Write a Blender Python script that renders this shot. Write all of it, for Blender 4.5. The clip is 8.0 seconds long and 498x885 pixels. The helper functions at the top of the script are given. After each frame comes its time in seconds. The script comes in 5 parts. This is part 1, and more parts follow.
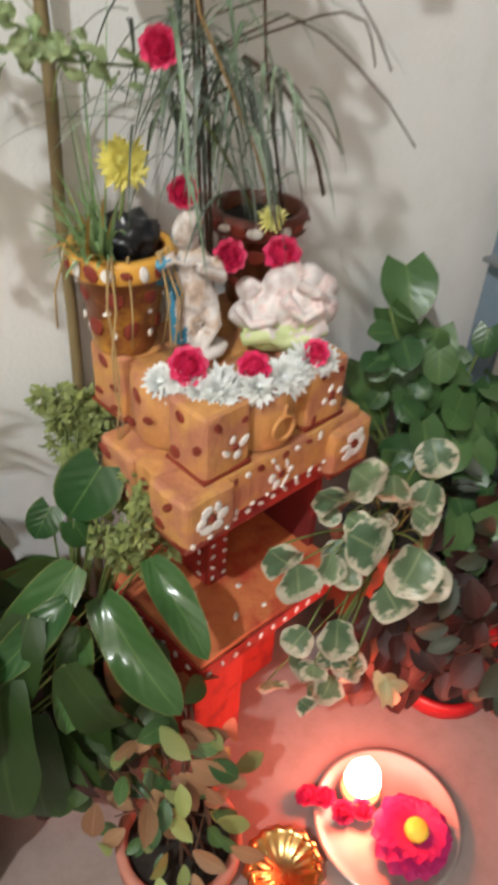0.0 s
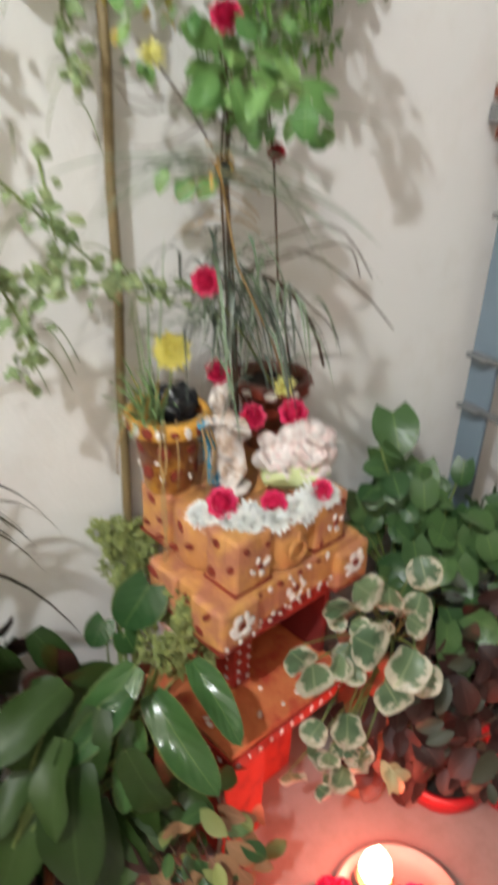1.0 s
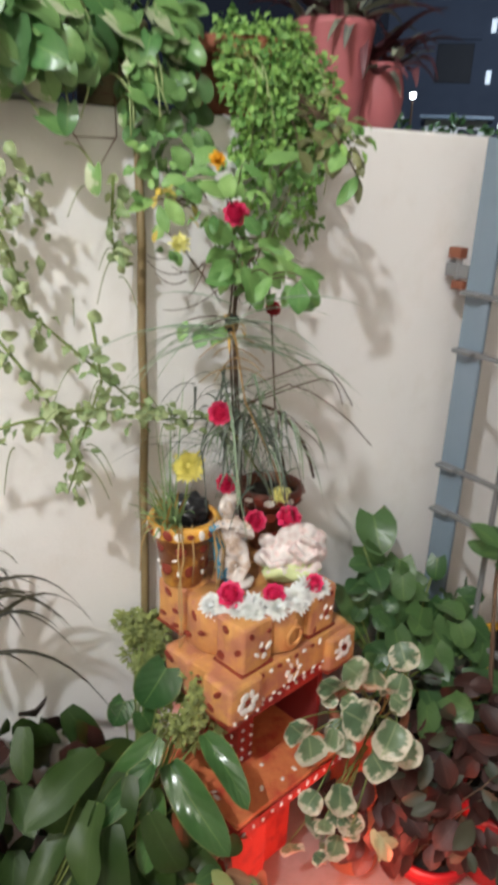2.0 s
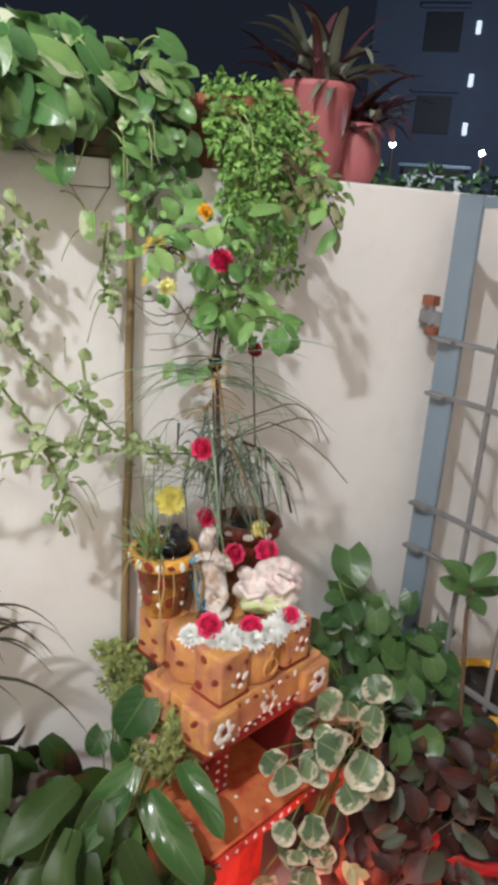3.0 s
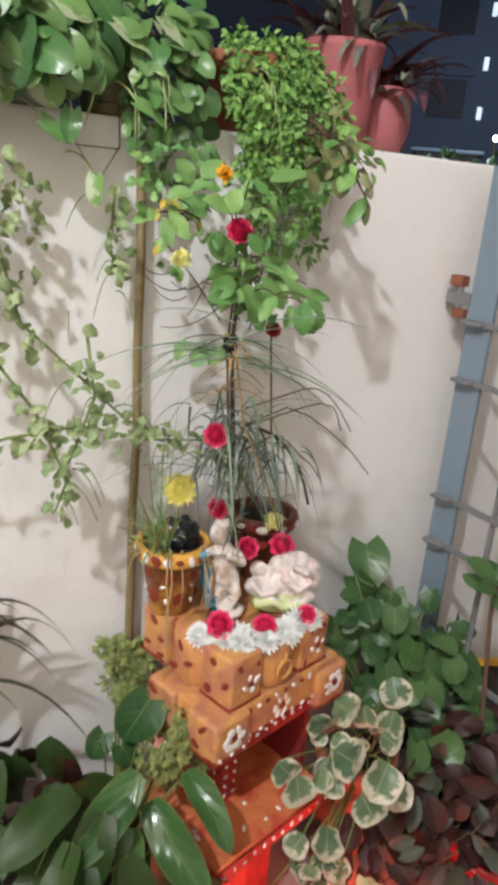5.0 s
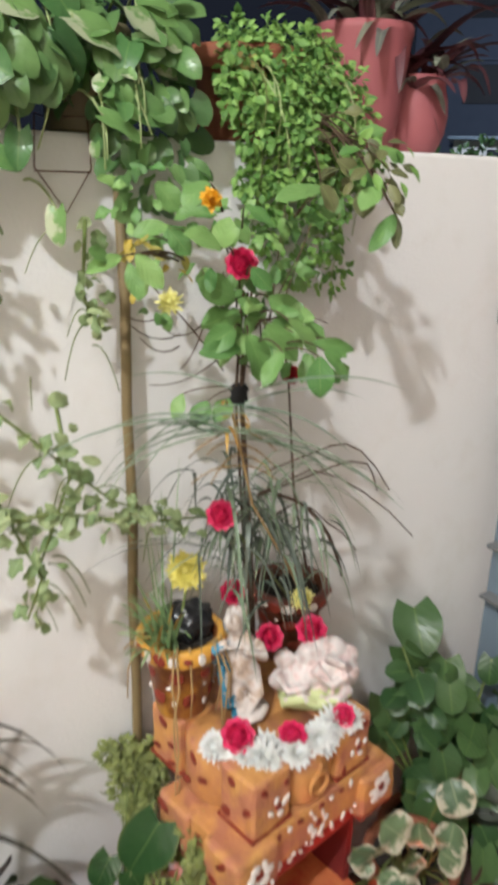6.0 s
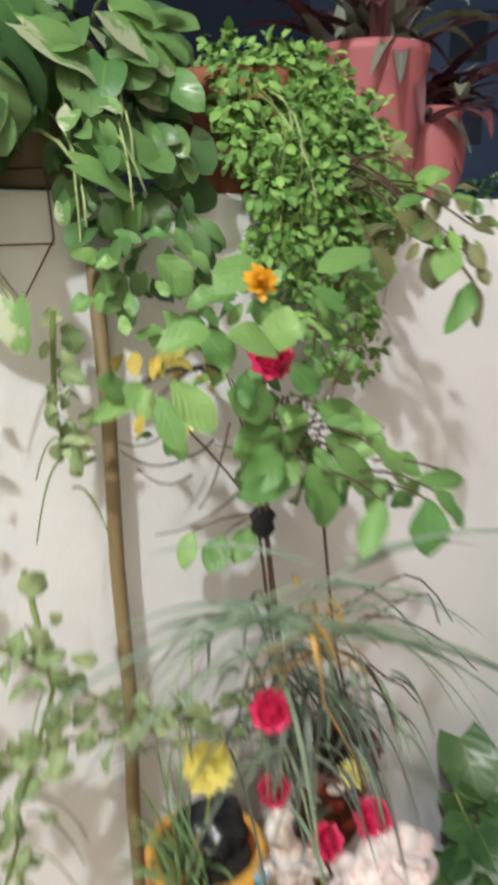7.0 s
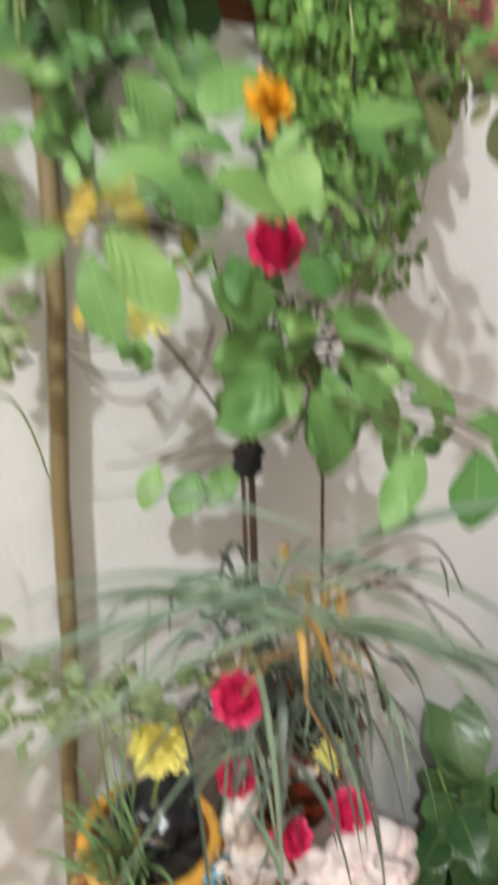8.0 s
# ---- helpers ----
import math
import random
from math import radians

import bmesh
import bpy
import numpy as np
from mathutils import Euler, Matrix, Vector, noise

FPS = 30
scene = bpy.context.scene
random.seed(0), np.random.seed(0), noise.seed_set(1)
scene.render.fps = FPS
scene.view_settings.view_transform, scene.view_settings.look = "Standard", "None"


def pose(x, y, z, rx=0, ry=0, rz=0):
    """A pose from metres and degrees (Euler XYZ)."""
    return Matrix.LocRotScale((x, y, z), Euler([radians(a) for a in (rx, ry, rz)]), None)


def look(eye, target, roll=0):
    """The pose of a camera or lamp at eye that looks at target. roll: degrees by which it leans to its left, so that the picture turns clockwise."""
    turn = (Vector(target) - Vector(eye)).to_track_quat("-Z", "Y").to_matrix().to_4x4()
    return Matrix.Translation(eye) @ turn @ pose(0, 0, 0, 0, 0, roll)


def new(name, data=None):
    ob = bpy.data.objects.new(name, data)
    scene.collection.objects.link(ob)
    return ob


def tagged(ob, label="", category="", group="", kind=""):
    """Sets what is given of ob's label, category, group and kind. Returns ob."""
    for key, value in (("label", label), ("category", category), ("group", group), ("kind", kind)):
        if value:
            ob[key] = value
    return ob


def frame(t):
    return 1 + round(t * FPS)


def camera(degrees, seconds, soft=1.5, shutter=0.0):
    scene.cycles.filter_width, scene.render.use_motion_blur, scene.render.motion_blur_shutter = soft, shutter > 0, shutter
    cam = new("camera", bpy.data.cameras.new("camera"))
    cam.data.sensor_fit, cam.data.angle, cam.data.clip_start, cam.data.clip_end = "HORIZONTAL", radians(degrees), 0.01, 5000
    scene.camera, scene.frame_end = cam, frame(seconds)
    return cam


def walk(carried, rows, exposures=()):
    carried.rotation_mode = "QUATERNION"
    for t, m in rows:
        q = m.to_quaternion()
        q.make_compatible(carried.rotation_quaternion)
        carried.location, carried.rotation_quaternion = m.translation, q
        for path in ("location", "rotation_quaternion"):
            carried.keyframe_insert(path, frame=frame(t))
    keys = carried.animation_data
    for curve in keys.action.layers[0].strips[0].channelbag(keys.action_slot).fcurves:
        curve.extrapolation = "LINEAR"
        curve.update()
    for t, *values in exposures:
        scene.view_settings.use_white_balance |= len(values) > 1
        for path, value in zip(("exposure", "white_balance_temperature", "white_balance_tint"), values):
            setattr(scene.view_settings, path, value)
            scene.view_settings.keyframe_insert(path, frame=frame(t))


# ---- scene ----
cam = camera(37.0, 8.0, soft=4.4, shutter=0.9)
ROWS = [
    (0.0, -0.3365, -0.8200, 1.1720, 52.46, -3.10, -31.63),
    (0.5, -0.3671, -0.8604, 1.2281, 54.89, -2.98, -33.06),
    (1.0, -0.4599, -0.9502, 1.3096, 61.52, -2.22, -32.18),
    (1.5, -0.5392, -1.0331, 1.3775, 66.07, -2.16, -32.59),
    (3.0, -0.6179, -1.1236, 1.4283, 71.94, -3.95, -34.59),
    (3.5, -0.6158, -1.1106, 1.3964, 71.03, -5.17, -34.92),
    (4.0, -0.6204, -1.1116, 1.3987, 71.39, -4.86, -34.20),
    (5.5, -0.5105, -0.9678, 1.4044, 70.41, -4.34, -33.54),
    (6.0, -0.4232, -0.8793, 1.4270, 70.60, -1.54, -31.29),
    (6.5, -0.4083, -0.7779, 1.4424, 70.13, -3.01, -33.36),
]
LAST = [
    (6.8, (-0.383, -0.672, 1.440), (0.785, 0.848, 0.869), 1.6),
    (7.0, (-0.369, -0.591, 1.443), (0.816, 0.921, 0.886), -0.7),
    (7.2, (-0.341, -0.550, 1.457), (0.884, 0.920, 0.876), 0.5),
    (7.4, (-0.324, -0.518, 1.455), (0.900, 0.953, 0.874), 2.6),
    (7.6, (-0.304, -0.494, 1.452), (0.859, 1.007, 0.822), 3.4),
    (8.0, (-0.274, -0.481, 1.391), (0.888, 0.969, 0.653), 4.1),
]
walk(cam, [(t, pose(x, y, z, rx, ry, rz)) for t, x, y, z, rx, ry, rz in ROWS] + [(t, look(eye, at, lean)) for t, eye, at, lean in LAST],
     ((0.0, -0.1, 6500, 8), (1.0, -0.06, 6500, 8), (3.0, -0.05, 6500, 12), (5.5, -0.02, 6500, 12), (6.5, 0.0, 6500, 10), (7.0, 0.04, 6500, 10), (8.0, 0.04, 6500, 10)))

# ---- light ----
world = bpy.data.worlds.new("night")
scene.world = world
world.use_nodes = True
world.node_tree.nodes["Background"].inputs[0].default_value = (0.25, 0.32, 0.5, 1)
world.node_tree.nodes["Background"].inputs[1].default_value = 0.045


def point_lamp(name, place, watts, colour, radius):
    data = bpy.data.lights.new(name, "POINT")
    data.energy, data.color, data.shadow_soft_size = watts, colour, radius
    ob = new(name, data)
    ob.location = place
    return ob


point_lamp("porch_light", (-2.0, -1.75, 3.6), 392, (0.935, 0.975, 1.0), 0.045)
point_lamp("flame_light", (0.183, -0.435, 0.14), 3.8, (1.0, 0.11, 0.055), 0.03)
point_lamp("street_light", (19.5, 16.0, 6.0), 950, (0.75, 0.85, 1.0), 0.2)


# ---- materials ----
class Nodes:
    """A small wrapper round one material's node tree."""

    def __init__(self, name, rough=0.6, metal=0.0):
        self.mat = bpy.data.materials.new(name)
        self.mat.use_nodes = True
        self.tree = self.mat.node_tree
        self.out = self.tree.nodes["Principled BSDF"]
        self.set("Roughness", rough)
        self.set("Metallic", metal)

    def set(self, socket, value):
        if hasattr(value, "is_output"):
            self.tree.links.new(value, self.out.inputs[socket])
        else:
            self.out.inputs[socket].default_value = value

    def node(self, kind, **inputs):
        n = self.tree.nodes.new(kind)
        return n

    def link(self, a, b):
        self.tree.links.new(a, b)

    def coords(self, kind="Object"):
        return self.node("ShaderNodeTexCoord").outputs[kind]

    def noise(self, scale, detail=4.0, rough=0.55, vec=None, out="Fac"):
        n = self.node("ShaderNodeTexNoise")
        n.inputs["Scale"].default_value = scale
        n.inputs["Detail"].default_value = detail
        n.inputs["Roughness"].default_value = rough
        self.link(vec if vec is not None else self.coords(), n.inputs["Vector"])
        return n.outputs[out]

    def ramp(self, fac, stops, hard=False):
        n = self.node("ShaderNodeValToRGB")
        r = n.color_ramp
        if hard:
            r.interpolation = "CONSTANT"
        while len(r.elements) < len(stops):
            r.elements.new(0.5)
        for e, (p, c) in zip(r.elements, stops):
            e.position = p
            e.color = (*c, 1) if len(c) == 3 else c
        self.link(fac, n.inputs[0])
        return n.outputs[0]

    def mix(self, fac, a, b, mode="MIX"):
        n = self.node("ShaderNodeMix")
        n.data_type, n.blend_type = "RGBA", mode
        for sock, val in ((n.inputs[0], fac), (n.inputs[6], a), (n.inputs[7], b)):
            if hasattr(val, "is_output"):
                self.link(val, sock)
            elif isinstance(val, (int, float)):
                sock.default_value = val
            else:
                sock.default_value = (*val, 1)
        return n.outputs[2]

    def math(self, op, a, b=0.0):
        n = self.node("ShaderNodeMath")
        n.operation = op
        for sock, val in ((n.inputs[0], a), (n.inputs[1], b)):
            if hasattr(val, "is_output"):
                self.link(val, sock)
            else:
                sock.default_value = val
        return n.outputs[0]

    def split(self, vec):
        n = self.node("ShaderNodeSeparateXYZ")
        self.link(vec, n.inputs[0])
        return n.outputs

    def bump(self, height, strength=0.3, distance=0.002):
        n = self.node("ShaderNodeBump")
        n.inputs["Strength"].default_value = strength
        n.inputs["Distance"].default_value = distance
        self.link(height, n.inputs["Height"])
        self.set("Normal", n.outputs[0])


def rgb(c, k):
    return tuple(min(1.0, v * k) for v in c)


def plain(name, colour, rough=0.6, metal=0.0, vary=0.25, scale=30.0, bump=0.25, coat=0.0):
    """A painted or natural surface with blotches and fine grain."""
    n = Nodes(name, rough, metal)
    big = n.noise(scale * 0.18, 3)
    fine = n.noise(scale, 6)
    c = n.mix(big, rgb(colour, 1 - vary), rgb(colour, 1 + vary))
    c = n.mix(n.math("MULTIPLY", fine, 0.5), c, rgb(colour, 1 - vary * 0.9))
    n.set("Base Color", c)
    n.set("Roughness", n.math("ADD", n.math("MULTIPLY", fine, 0.25), rough - 0.12))
    if coat:
        n.set("Coat Weight", coat)
    n.bump(fine, bump, 0.002)
    return n.mat


def leaf_mat(name, dark, light, rough=0.4, rib=None, tip=None, rib_width=0.09, spots=None, margin=None, quilt=0.12):
    """A leaf: colour varies from leaf to leaf and along the blade; uv x runs from stalk to tip, uv y across."""
    n = Nodes(name, rough)
    uv = n.coords("UV")
    u, v, _ = n.split(uv)
    dark, light = ((c[0] * 1.22, c[1], c[2] * 1.45 + 0.006) if c[1] > c[0] * 1.2 else c for c in (dark, light))
    info = n.node("ShaderNodeObjectInfo")
    geo = n.node("ShaderNodeNewGeometry")
    rnd = n.math("FRACT", n.math("ADD", info.outputs["Random"], geo.outputs["Random Per Island"]))
    shift = n.node("ShaderNodeCombineXYZ")
    n.link(n.math("ADD", u, n.math("MULTIPLY", rnd, 17.0)), shift.inputs[0])
    n.link(n.math("MULTIPLY", v, 0.6), shift.inputs[1])
    own = shift.outputs[0]
    grain = n.noise(9, 5, 0.6, own)
    c = n.mix(n.math("ADD", n.math("MULTIPLY", rnd, 0.75), n.math("MULTIPLY", grain, 0.25)), dark, light)
    off = n.math("ABSOLUTE", n.math("SUBTRACT", v, 0.5))
    if spots:
        patch = n.noise(2.6, 3, 0.5, own)
        side = n.ramp(n.math("ADD", patch, n.math("MULTIPLY", n.math("SUBTRACT", v, 0.5), 0.5)), [(0.54, (0, 0, 0)), (0.6, (1, 1, 1))])
        c = n.mix(n.math("MULTIPLY", side, n.math("GREATER_THAN", rnd, 0.68)), c, spots)
    if tip:
        edge = n.math("ADD", n.math("MULTIPLY", off, 2.0), n.math("MULTIPLY", n.math("SUBTRACT", n.noise(5, 3, 0.6, own), 0.5), 1.5))
        edge = n.math("MAXIMUM", edge, n.math("ADD", u, n.math("MULTIPLY", n.math("SUBTRACT", n.noise(6, 3, 0.6, own), 0.5), 0.9)))
        c = n.mix(n.ramp(edge, [(0.66, (0, 0, 0)), (0.82, (1, 1, 1))]), c, tip)
    if rib:
        line = n.ramp(off, [(0.0, (1, 1, 1)), (rib_width * 0.5, (0, 0, 0))])
        c = n.mix(n.math("MULTIPLY", line, 0.7), c, rib)
    if margin:
        c = n.mix(n.ramp(off, [(0.45, (0, 0, 0)), (0.495, (0.6, 0.6, 0.6))]), c, margin)
    n.set("Base Color", c)
    wave = n.node("ShaderNodeTexWave")
    wave.inputs["Scale"].default_value = 1.6
    wave.inputs["Distortion"].default_value = 2.0
    skew = n.node("ShaderNodeCombineXYZ")
    n.link(n.math("ADD", u, n.math("MULTIPLY", off, -0.8)), skew.inputs[0])
    n.link(skew.outputs[0], wave.inputs["Vector"])
    n.bump(n.math("ADD", wave.outputs["Fac"], n.math("MULTIPLY", grain, 0.5)), quilt, 0.001)
    thin = n.node("ShaderNodeBsdfTranslucent")
    n.link(n.mix(0.5, c, (1.0, 1.0, 0.6), "MULTIPLY"), thin.inputs[0])
    both = n.node("ShaderNodeMixShader")
    both.inputs[0].default_value = 0.22
    n.link(n.out.outputs[0], both.inputs[1])
    n.link(thin.outputs[0], both.inputs[2])
    n.link(both.outputs[0], n.tree.nodes["Material Output"].inputs[0])
    return n.mat


def glow(name, colour, strength):
    n = Nodes(name)
    n.set("Base Color", (*colour, 1))
    n.set("Emission Color", (*colour, 1))
    n.set("Emission Strength", strength)
    return n.mat


# ---- mesh helpers ----
def mesh_of(bm, name, mat, smooth=True):
    me = bpy.data.meshes.new(name)
    bm.normal_update()
    bm.to_mesh(me)
    bm.free()
    if mat:
        me.materials.append(mat)
    if smooth:
        for p in me.polygons:
            p.use_smooth = True
    return me


def thing(name, label, category, place=(0, 0, 0), turn=0.0, group="", kind=""):
    ob = new(name)
    ob.matrix_basis = pose(*place, 0, 0, turn)
    return tagged(ob, label, category, group, kind)


def part(name, bm, material, parent, label="", smooth=False, at=None):
    """Links a bmesh as one mesh object under a thing or a part, in that parent's own space."""
    ob = new(name, mesh_of(bm, name, material, smooth) if isinstance(bm, bmesh.types.BMesh) else bm)
    ob.parent = parent
    if at is not None:
        ob.matrix_basis = at
    return tagged(ob, label)


def single(name, bm, material, label, category, smooth=False, group="", kind="", at=None):
    ob = new(name, mesh_of(bm, name, material, smooth))
    if at is not None:
        ob.matrix_basis = at
    return tagged(ob, label, category, group, kind)


def box(bm, lo, hi, bevel=0.0, seg=2):
    c = [(a + b) / 2 for a, b in zip(lo, hi)]
    s = [b - a for a, b in zip(lo, hi)]
    made = bmesh.ops.create_cube(bm, size=1, matrix=Matrix.Translation(c) @ Matrix.Diagonal((*s, 1)))
    if bevel:
        edges = {e for v in made["verts"] for e in v.link_edges}
        bmesh.ops.bevel(bm, geom=list(edges), offset=bevel, segments=seg, affect="EDGES", profile=0.6)
    return bm


def lathe(bm, profile, seg=28, centre=(0, 0, 0), wave=0.0, lobes=0, caps=(True, True)):
    """Turns (radius, height) pairs round the z axis; wave and lobes flute the wall."""
    rings = []
    for r, z in profile:
        ring = []
        for i in range(seg):
            a = 2 * math.pi * i / seg
            k = r * (1 + wave * math.cos(lobes * a))
            ring.append(bm.verts.new((centre[0] + k * math.cos(a), centre[1] + k * math.sin(a), centre[2] + z)))
        rings.append(ring)
    for a, b in zip(rings, rings[1:]):
        for i in range(seg):
            j = (i + 1) % seg
            bm.faces.new((a[i], a[j], b[j], b[i]))
    if caps[0]:
        bm.faces.new(list(reversed(rings[0])))
    if caps[1]:
        bm.faces.new(rings[-1])
    return bm


def tube(bm, points, radii, seg=6):
    """A round rod through points, its radius given at both ends or at each point."""
    pts = [Vector(p) for p in points]
    n = len(pts)
    if len(radii) == 2 and n != 2:
        radii = [radii[0] + (radii[1] - radii[0]) * i / (n - 1) for i in range(n)]
    rings = []
    side = None
    for i, p in enumerate(pts):
        d = (pts[min(i + 1, n - 1)] - pts[max(i - 1, 0)]).normalized()
        if side is None:
            side = d.orthogonal().normalized()
        side = (side - d * side.dot(d)).normalized()
        up = d.cross(side)
        rings.append([bm.verts.new(p + radii[i] * (math.cos(2 * math.pi * k / seg) * side + math.sin(2 * math.pi * k / seg) * up)) for k in range(seg)])
    for a, b in zip(rings, rings[1:]):
        for k in range(seg):
            j = (k + 1) % seg
            bm.faces.new((a[k], a[j], b[j], b[k]))
    bm.faces.new(list(reversed(rings[0])))
    bm.faces.new(rings[-1])
    return bm


def arc(a, b, sag, n=7, bend=(0, 0, 1)):
    """Points from a to b, bowed by sag along bend."""
    a, b, w = Vector(a), Vector(b), Vector(bend)
    return [a.lerp(b, i / (n - 1)) + w * sag * 4 * (i / (n - 1)) * (1 - i / (n - 1)) for i in range(n)]


SHAPES = {
    "oval": lambda u: math.sin(math.pi * min(1, u * 0.97 + 0.03)) ** 0.75,
    "heart": lambda u: (1.12 * math.sqrt(max(0.0, 1 - ((u - 0.3) / 0.7) ** 2)) ** 1.25 if u > 0.3 else 1.12 * (0.62 + 0.38 * math.sin(math.pi / 2 * u / 0.3))),
    "paddle": lambda u: math.sin(math.pi * (0.06 + 0.94 * u) ** 0.85) ** 0.55,
    "lance": lambda u: math.sin(math.pi * (u * 0.96 + 0.04) ** 0.7) ** 1.1,
    "round": lambda u: math.sqrt(max(0.0, 1 - (2 * u - 1) ** 2)) ** 0.85,
    "lobed": lambda u: math.sin(math.pi * (0.04 + 0.96 * u)) ** 0.6 * (0.62 + 0.38 * abs(math.cos(2.6 * math.pi * u))),
    "blade": lambda u: (1 - u) ** 0.55 * min(1, 0.5 + 4 * u),
}


def leaf_into(bm, uvl, m, length, width, shape="oval", droop=0.3, fold=0.25, wavy=0.0, nu=6, phase=0.0):
    """A leaf blade from its stalk along +y, bent down along its length and folded along the midrib."""
    form = SHAPES[shape]
    rows = []
    for i in range(nu + 1):
        u = i / nu
        half = max(0.0008, width / 2 * form(u))
        bend = droop * u
        y = length * u * (1 - 0.28 * abs(bend) * u)
        z = -length * bend * u * 0.6
        row = []
        for s in (-1, -0.5, 0, 0.5, 1):
            lift = fold * half * abs(s) ** 1.3 + wavy * half * math.sin(u * 9 + s * 2.2 + phase) * abs(s)
            back = -0.18 * length * abs(s) * (1 - u / 0.3) if shape == "heart" and u < 0.3 else 0.0
            row.append((bm.verts.new(m @ Vector((s * half, y + back, z + lift))), (u, 0.5 + s / 2)))
        rows.append(row)
    for a, b in zip(rows, rows[1:]):
        for k in range(4):
            f = bm.faces.new((a[k][0], a[k + 1][0], b[k + 1][0], b[k][0]))
            f.smooth = True
            for loop, (_, uv) in zip(f.loops, (a[k], a[k + 1], b[k + 1], b[k])):
                loop[uvl].uv = uv


def leaf_mesh(name, mat, length, width, shape="oval", droop=0.3, fold=0.25, wavy=0.0, nu=6, phase=0.0):
    bm = bmesh.new()
    uvl = bm.loops.layers.uv.new("UVMap")
    leaf_into(bm, uvl, Matrix.Identity(4), length, width, shape, droop, fold, wavy, nu, phase)
    return mesh_of(bm, name, mat)


def aim(base, way, normal=(0, 0, 1), scale=1.0):
    """The pose of a leaf at base that points along way and faces normal."""
    y = Vector(way).normalized()
    z = Vector(normal) - y * Vector(normal).dot(y)
    z = z.normalized() if z.length > 1e-4 else y.orthogonal().normalized()
    x = y.cross(z)
    m = Matrix((x, y, z)).transposed().to_4x4()
    return Matrix.Translation(base) @ m @ Matrix.Scale(scale, 4)


def jitter(rng, k):
    return Vector((rng.uniform(-k, k), rng.uniform(-k, k), rng.uniform(-k, k)))


FACE = Vector((-0.45, -0.65, 0.6))  # towards the camera and the lamp


BLOOMS = [Vector(p) for p in ((0.049, -0.09, 1.332), (0.157, -0.05, 1.172), (-0.043, -0.081, 1.291), (-0.057, -0.208, 1.408), (-0.018, -0.168, 1.048), (-0.012, -0.062, 0.92), (0.037, -0.107, 0.897), (0.16, -0.1, 0.844))]
# Rough direction to the camera; leaves are thinned along it to fit the view
CAMERA_SIDE = Vector((-0.5, -0.85, 0.1)).normalized()


def covers_bloom(p, reach=0.026):
    """True where a leaf would hide one of the blooms from the camera."""
    for b in BLOOMS:
        d = p - b
        k = d.dot(CAMERA_SIDE)
        if -0.01 < k < 0.3 and (d - CAMERA_SIDE * k).length < reach:
            return True
    return False


def leaves(parent, kinds, rng, centre, radii, count, size=(0.7, 1.2), droop=0.5, spread=0.8, name="leaf", hollow=0.3):
    """Single leaves as parts, spread over an ellipsoid."""
    made = []
    for _ in range(count):
        d = Vector((rng.gauss(0, 1), rng.gauss(0, 1), rng.gauss(0, 1))).normalized()
        r = hollow + (1 - hollow) * rng.random() ** 0.5
        p = Vector(centre) + Vector((d.x * radii[0], d.y * radii[1], d.z * radii[2])) * r
        way = Vector((d.x, d.y, d.z * 0.4)) * spread + Vector((0, 0, -droop)) + jitter(rng, 0.5)
        nrm = FACE + d * 0.4 + jitter(rng, 0.55)
        if covers_bloom(p + way.normalized() * 0.02):
            continue
        made.append(part(name, rng.choice(kinds), None, parent, at=aim(p, way, nrm, rng.uniform(*size))))
    return made


def placed(parent, mats, rows, rng, shape="oval", droop=0.3, fold=0.25, wavy=0.2, name="leaf", loose=0.3):
    """Leaves that each run from a stalk end to a tip, with their own width and bend."""
    for k, row in enumerate(rows):
        a, b = Vector(row[:3]), Vector(row[3:6])
        me = leaf_mesh(name, mats[k % len(mats)], 1.0, row[6], shape, droop * rng.uniform(0.4, 1.5), fold * rng.uniform(0.3, 1.4), wavy * rng.uniform(0.5, 1.3), 10, k)
        part(name, me, None, parent, at=aim(a, b - a, FACE + jitter(rng, loose), (b - a).length * 1.04))


def leaf_stuff(rng, kind, centre, radii, count, size, droop=0.4, hollow=0.2, bm=None, nu=3, ratio=0.6):
    """Many small leaves in one bmesh."""
    bm = bm or bmesh.new()
    uvl = bm.loops.layers.uv.verify()
    for _ in range(count):
        d = Vector((rng.gauss(0, 1), rng.gauss(0, 1), rng.gauss(0, 1))).normalized()
        r = hollow + (1 - hollow) * rng.random() ** 0.45
        p = Vector(centre) + Vector((d.x * radii[0], d.y * radii[1], d.z * radii[2])) * r
        way = d * 0.8 + Vector((0, 0, -droop)) + jitter(rng, 0.6)
        s = rng.uniform(*size)
        leaf_into(bm, uvl, aim(p, way, FACE + d * 0.5 + jitter(rng, 0.95)), s, s * ratio, kind, 0.4, 0.3, 0.0, nu)
    return bm


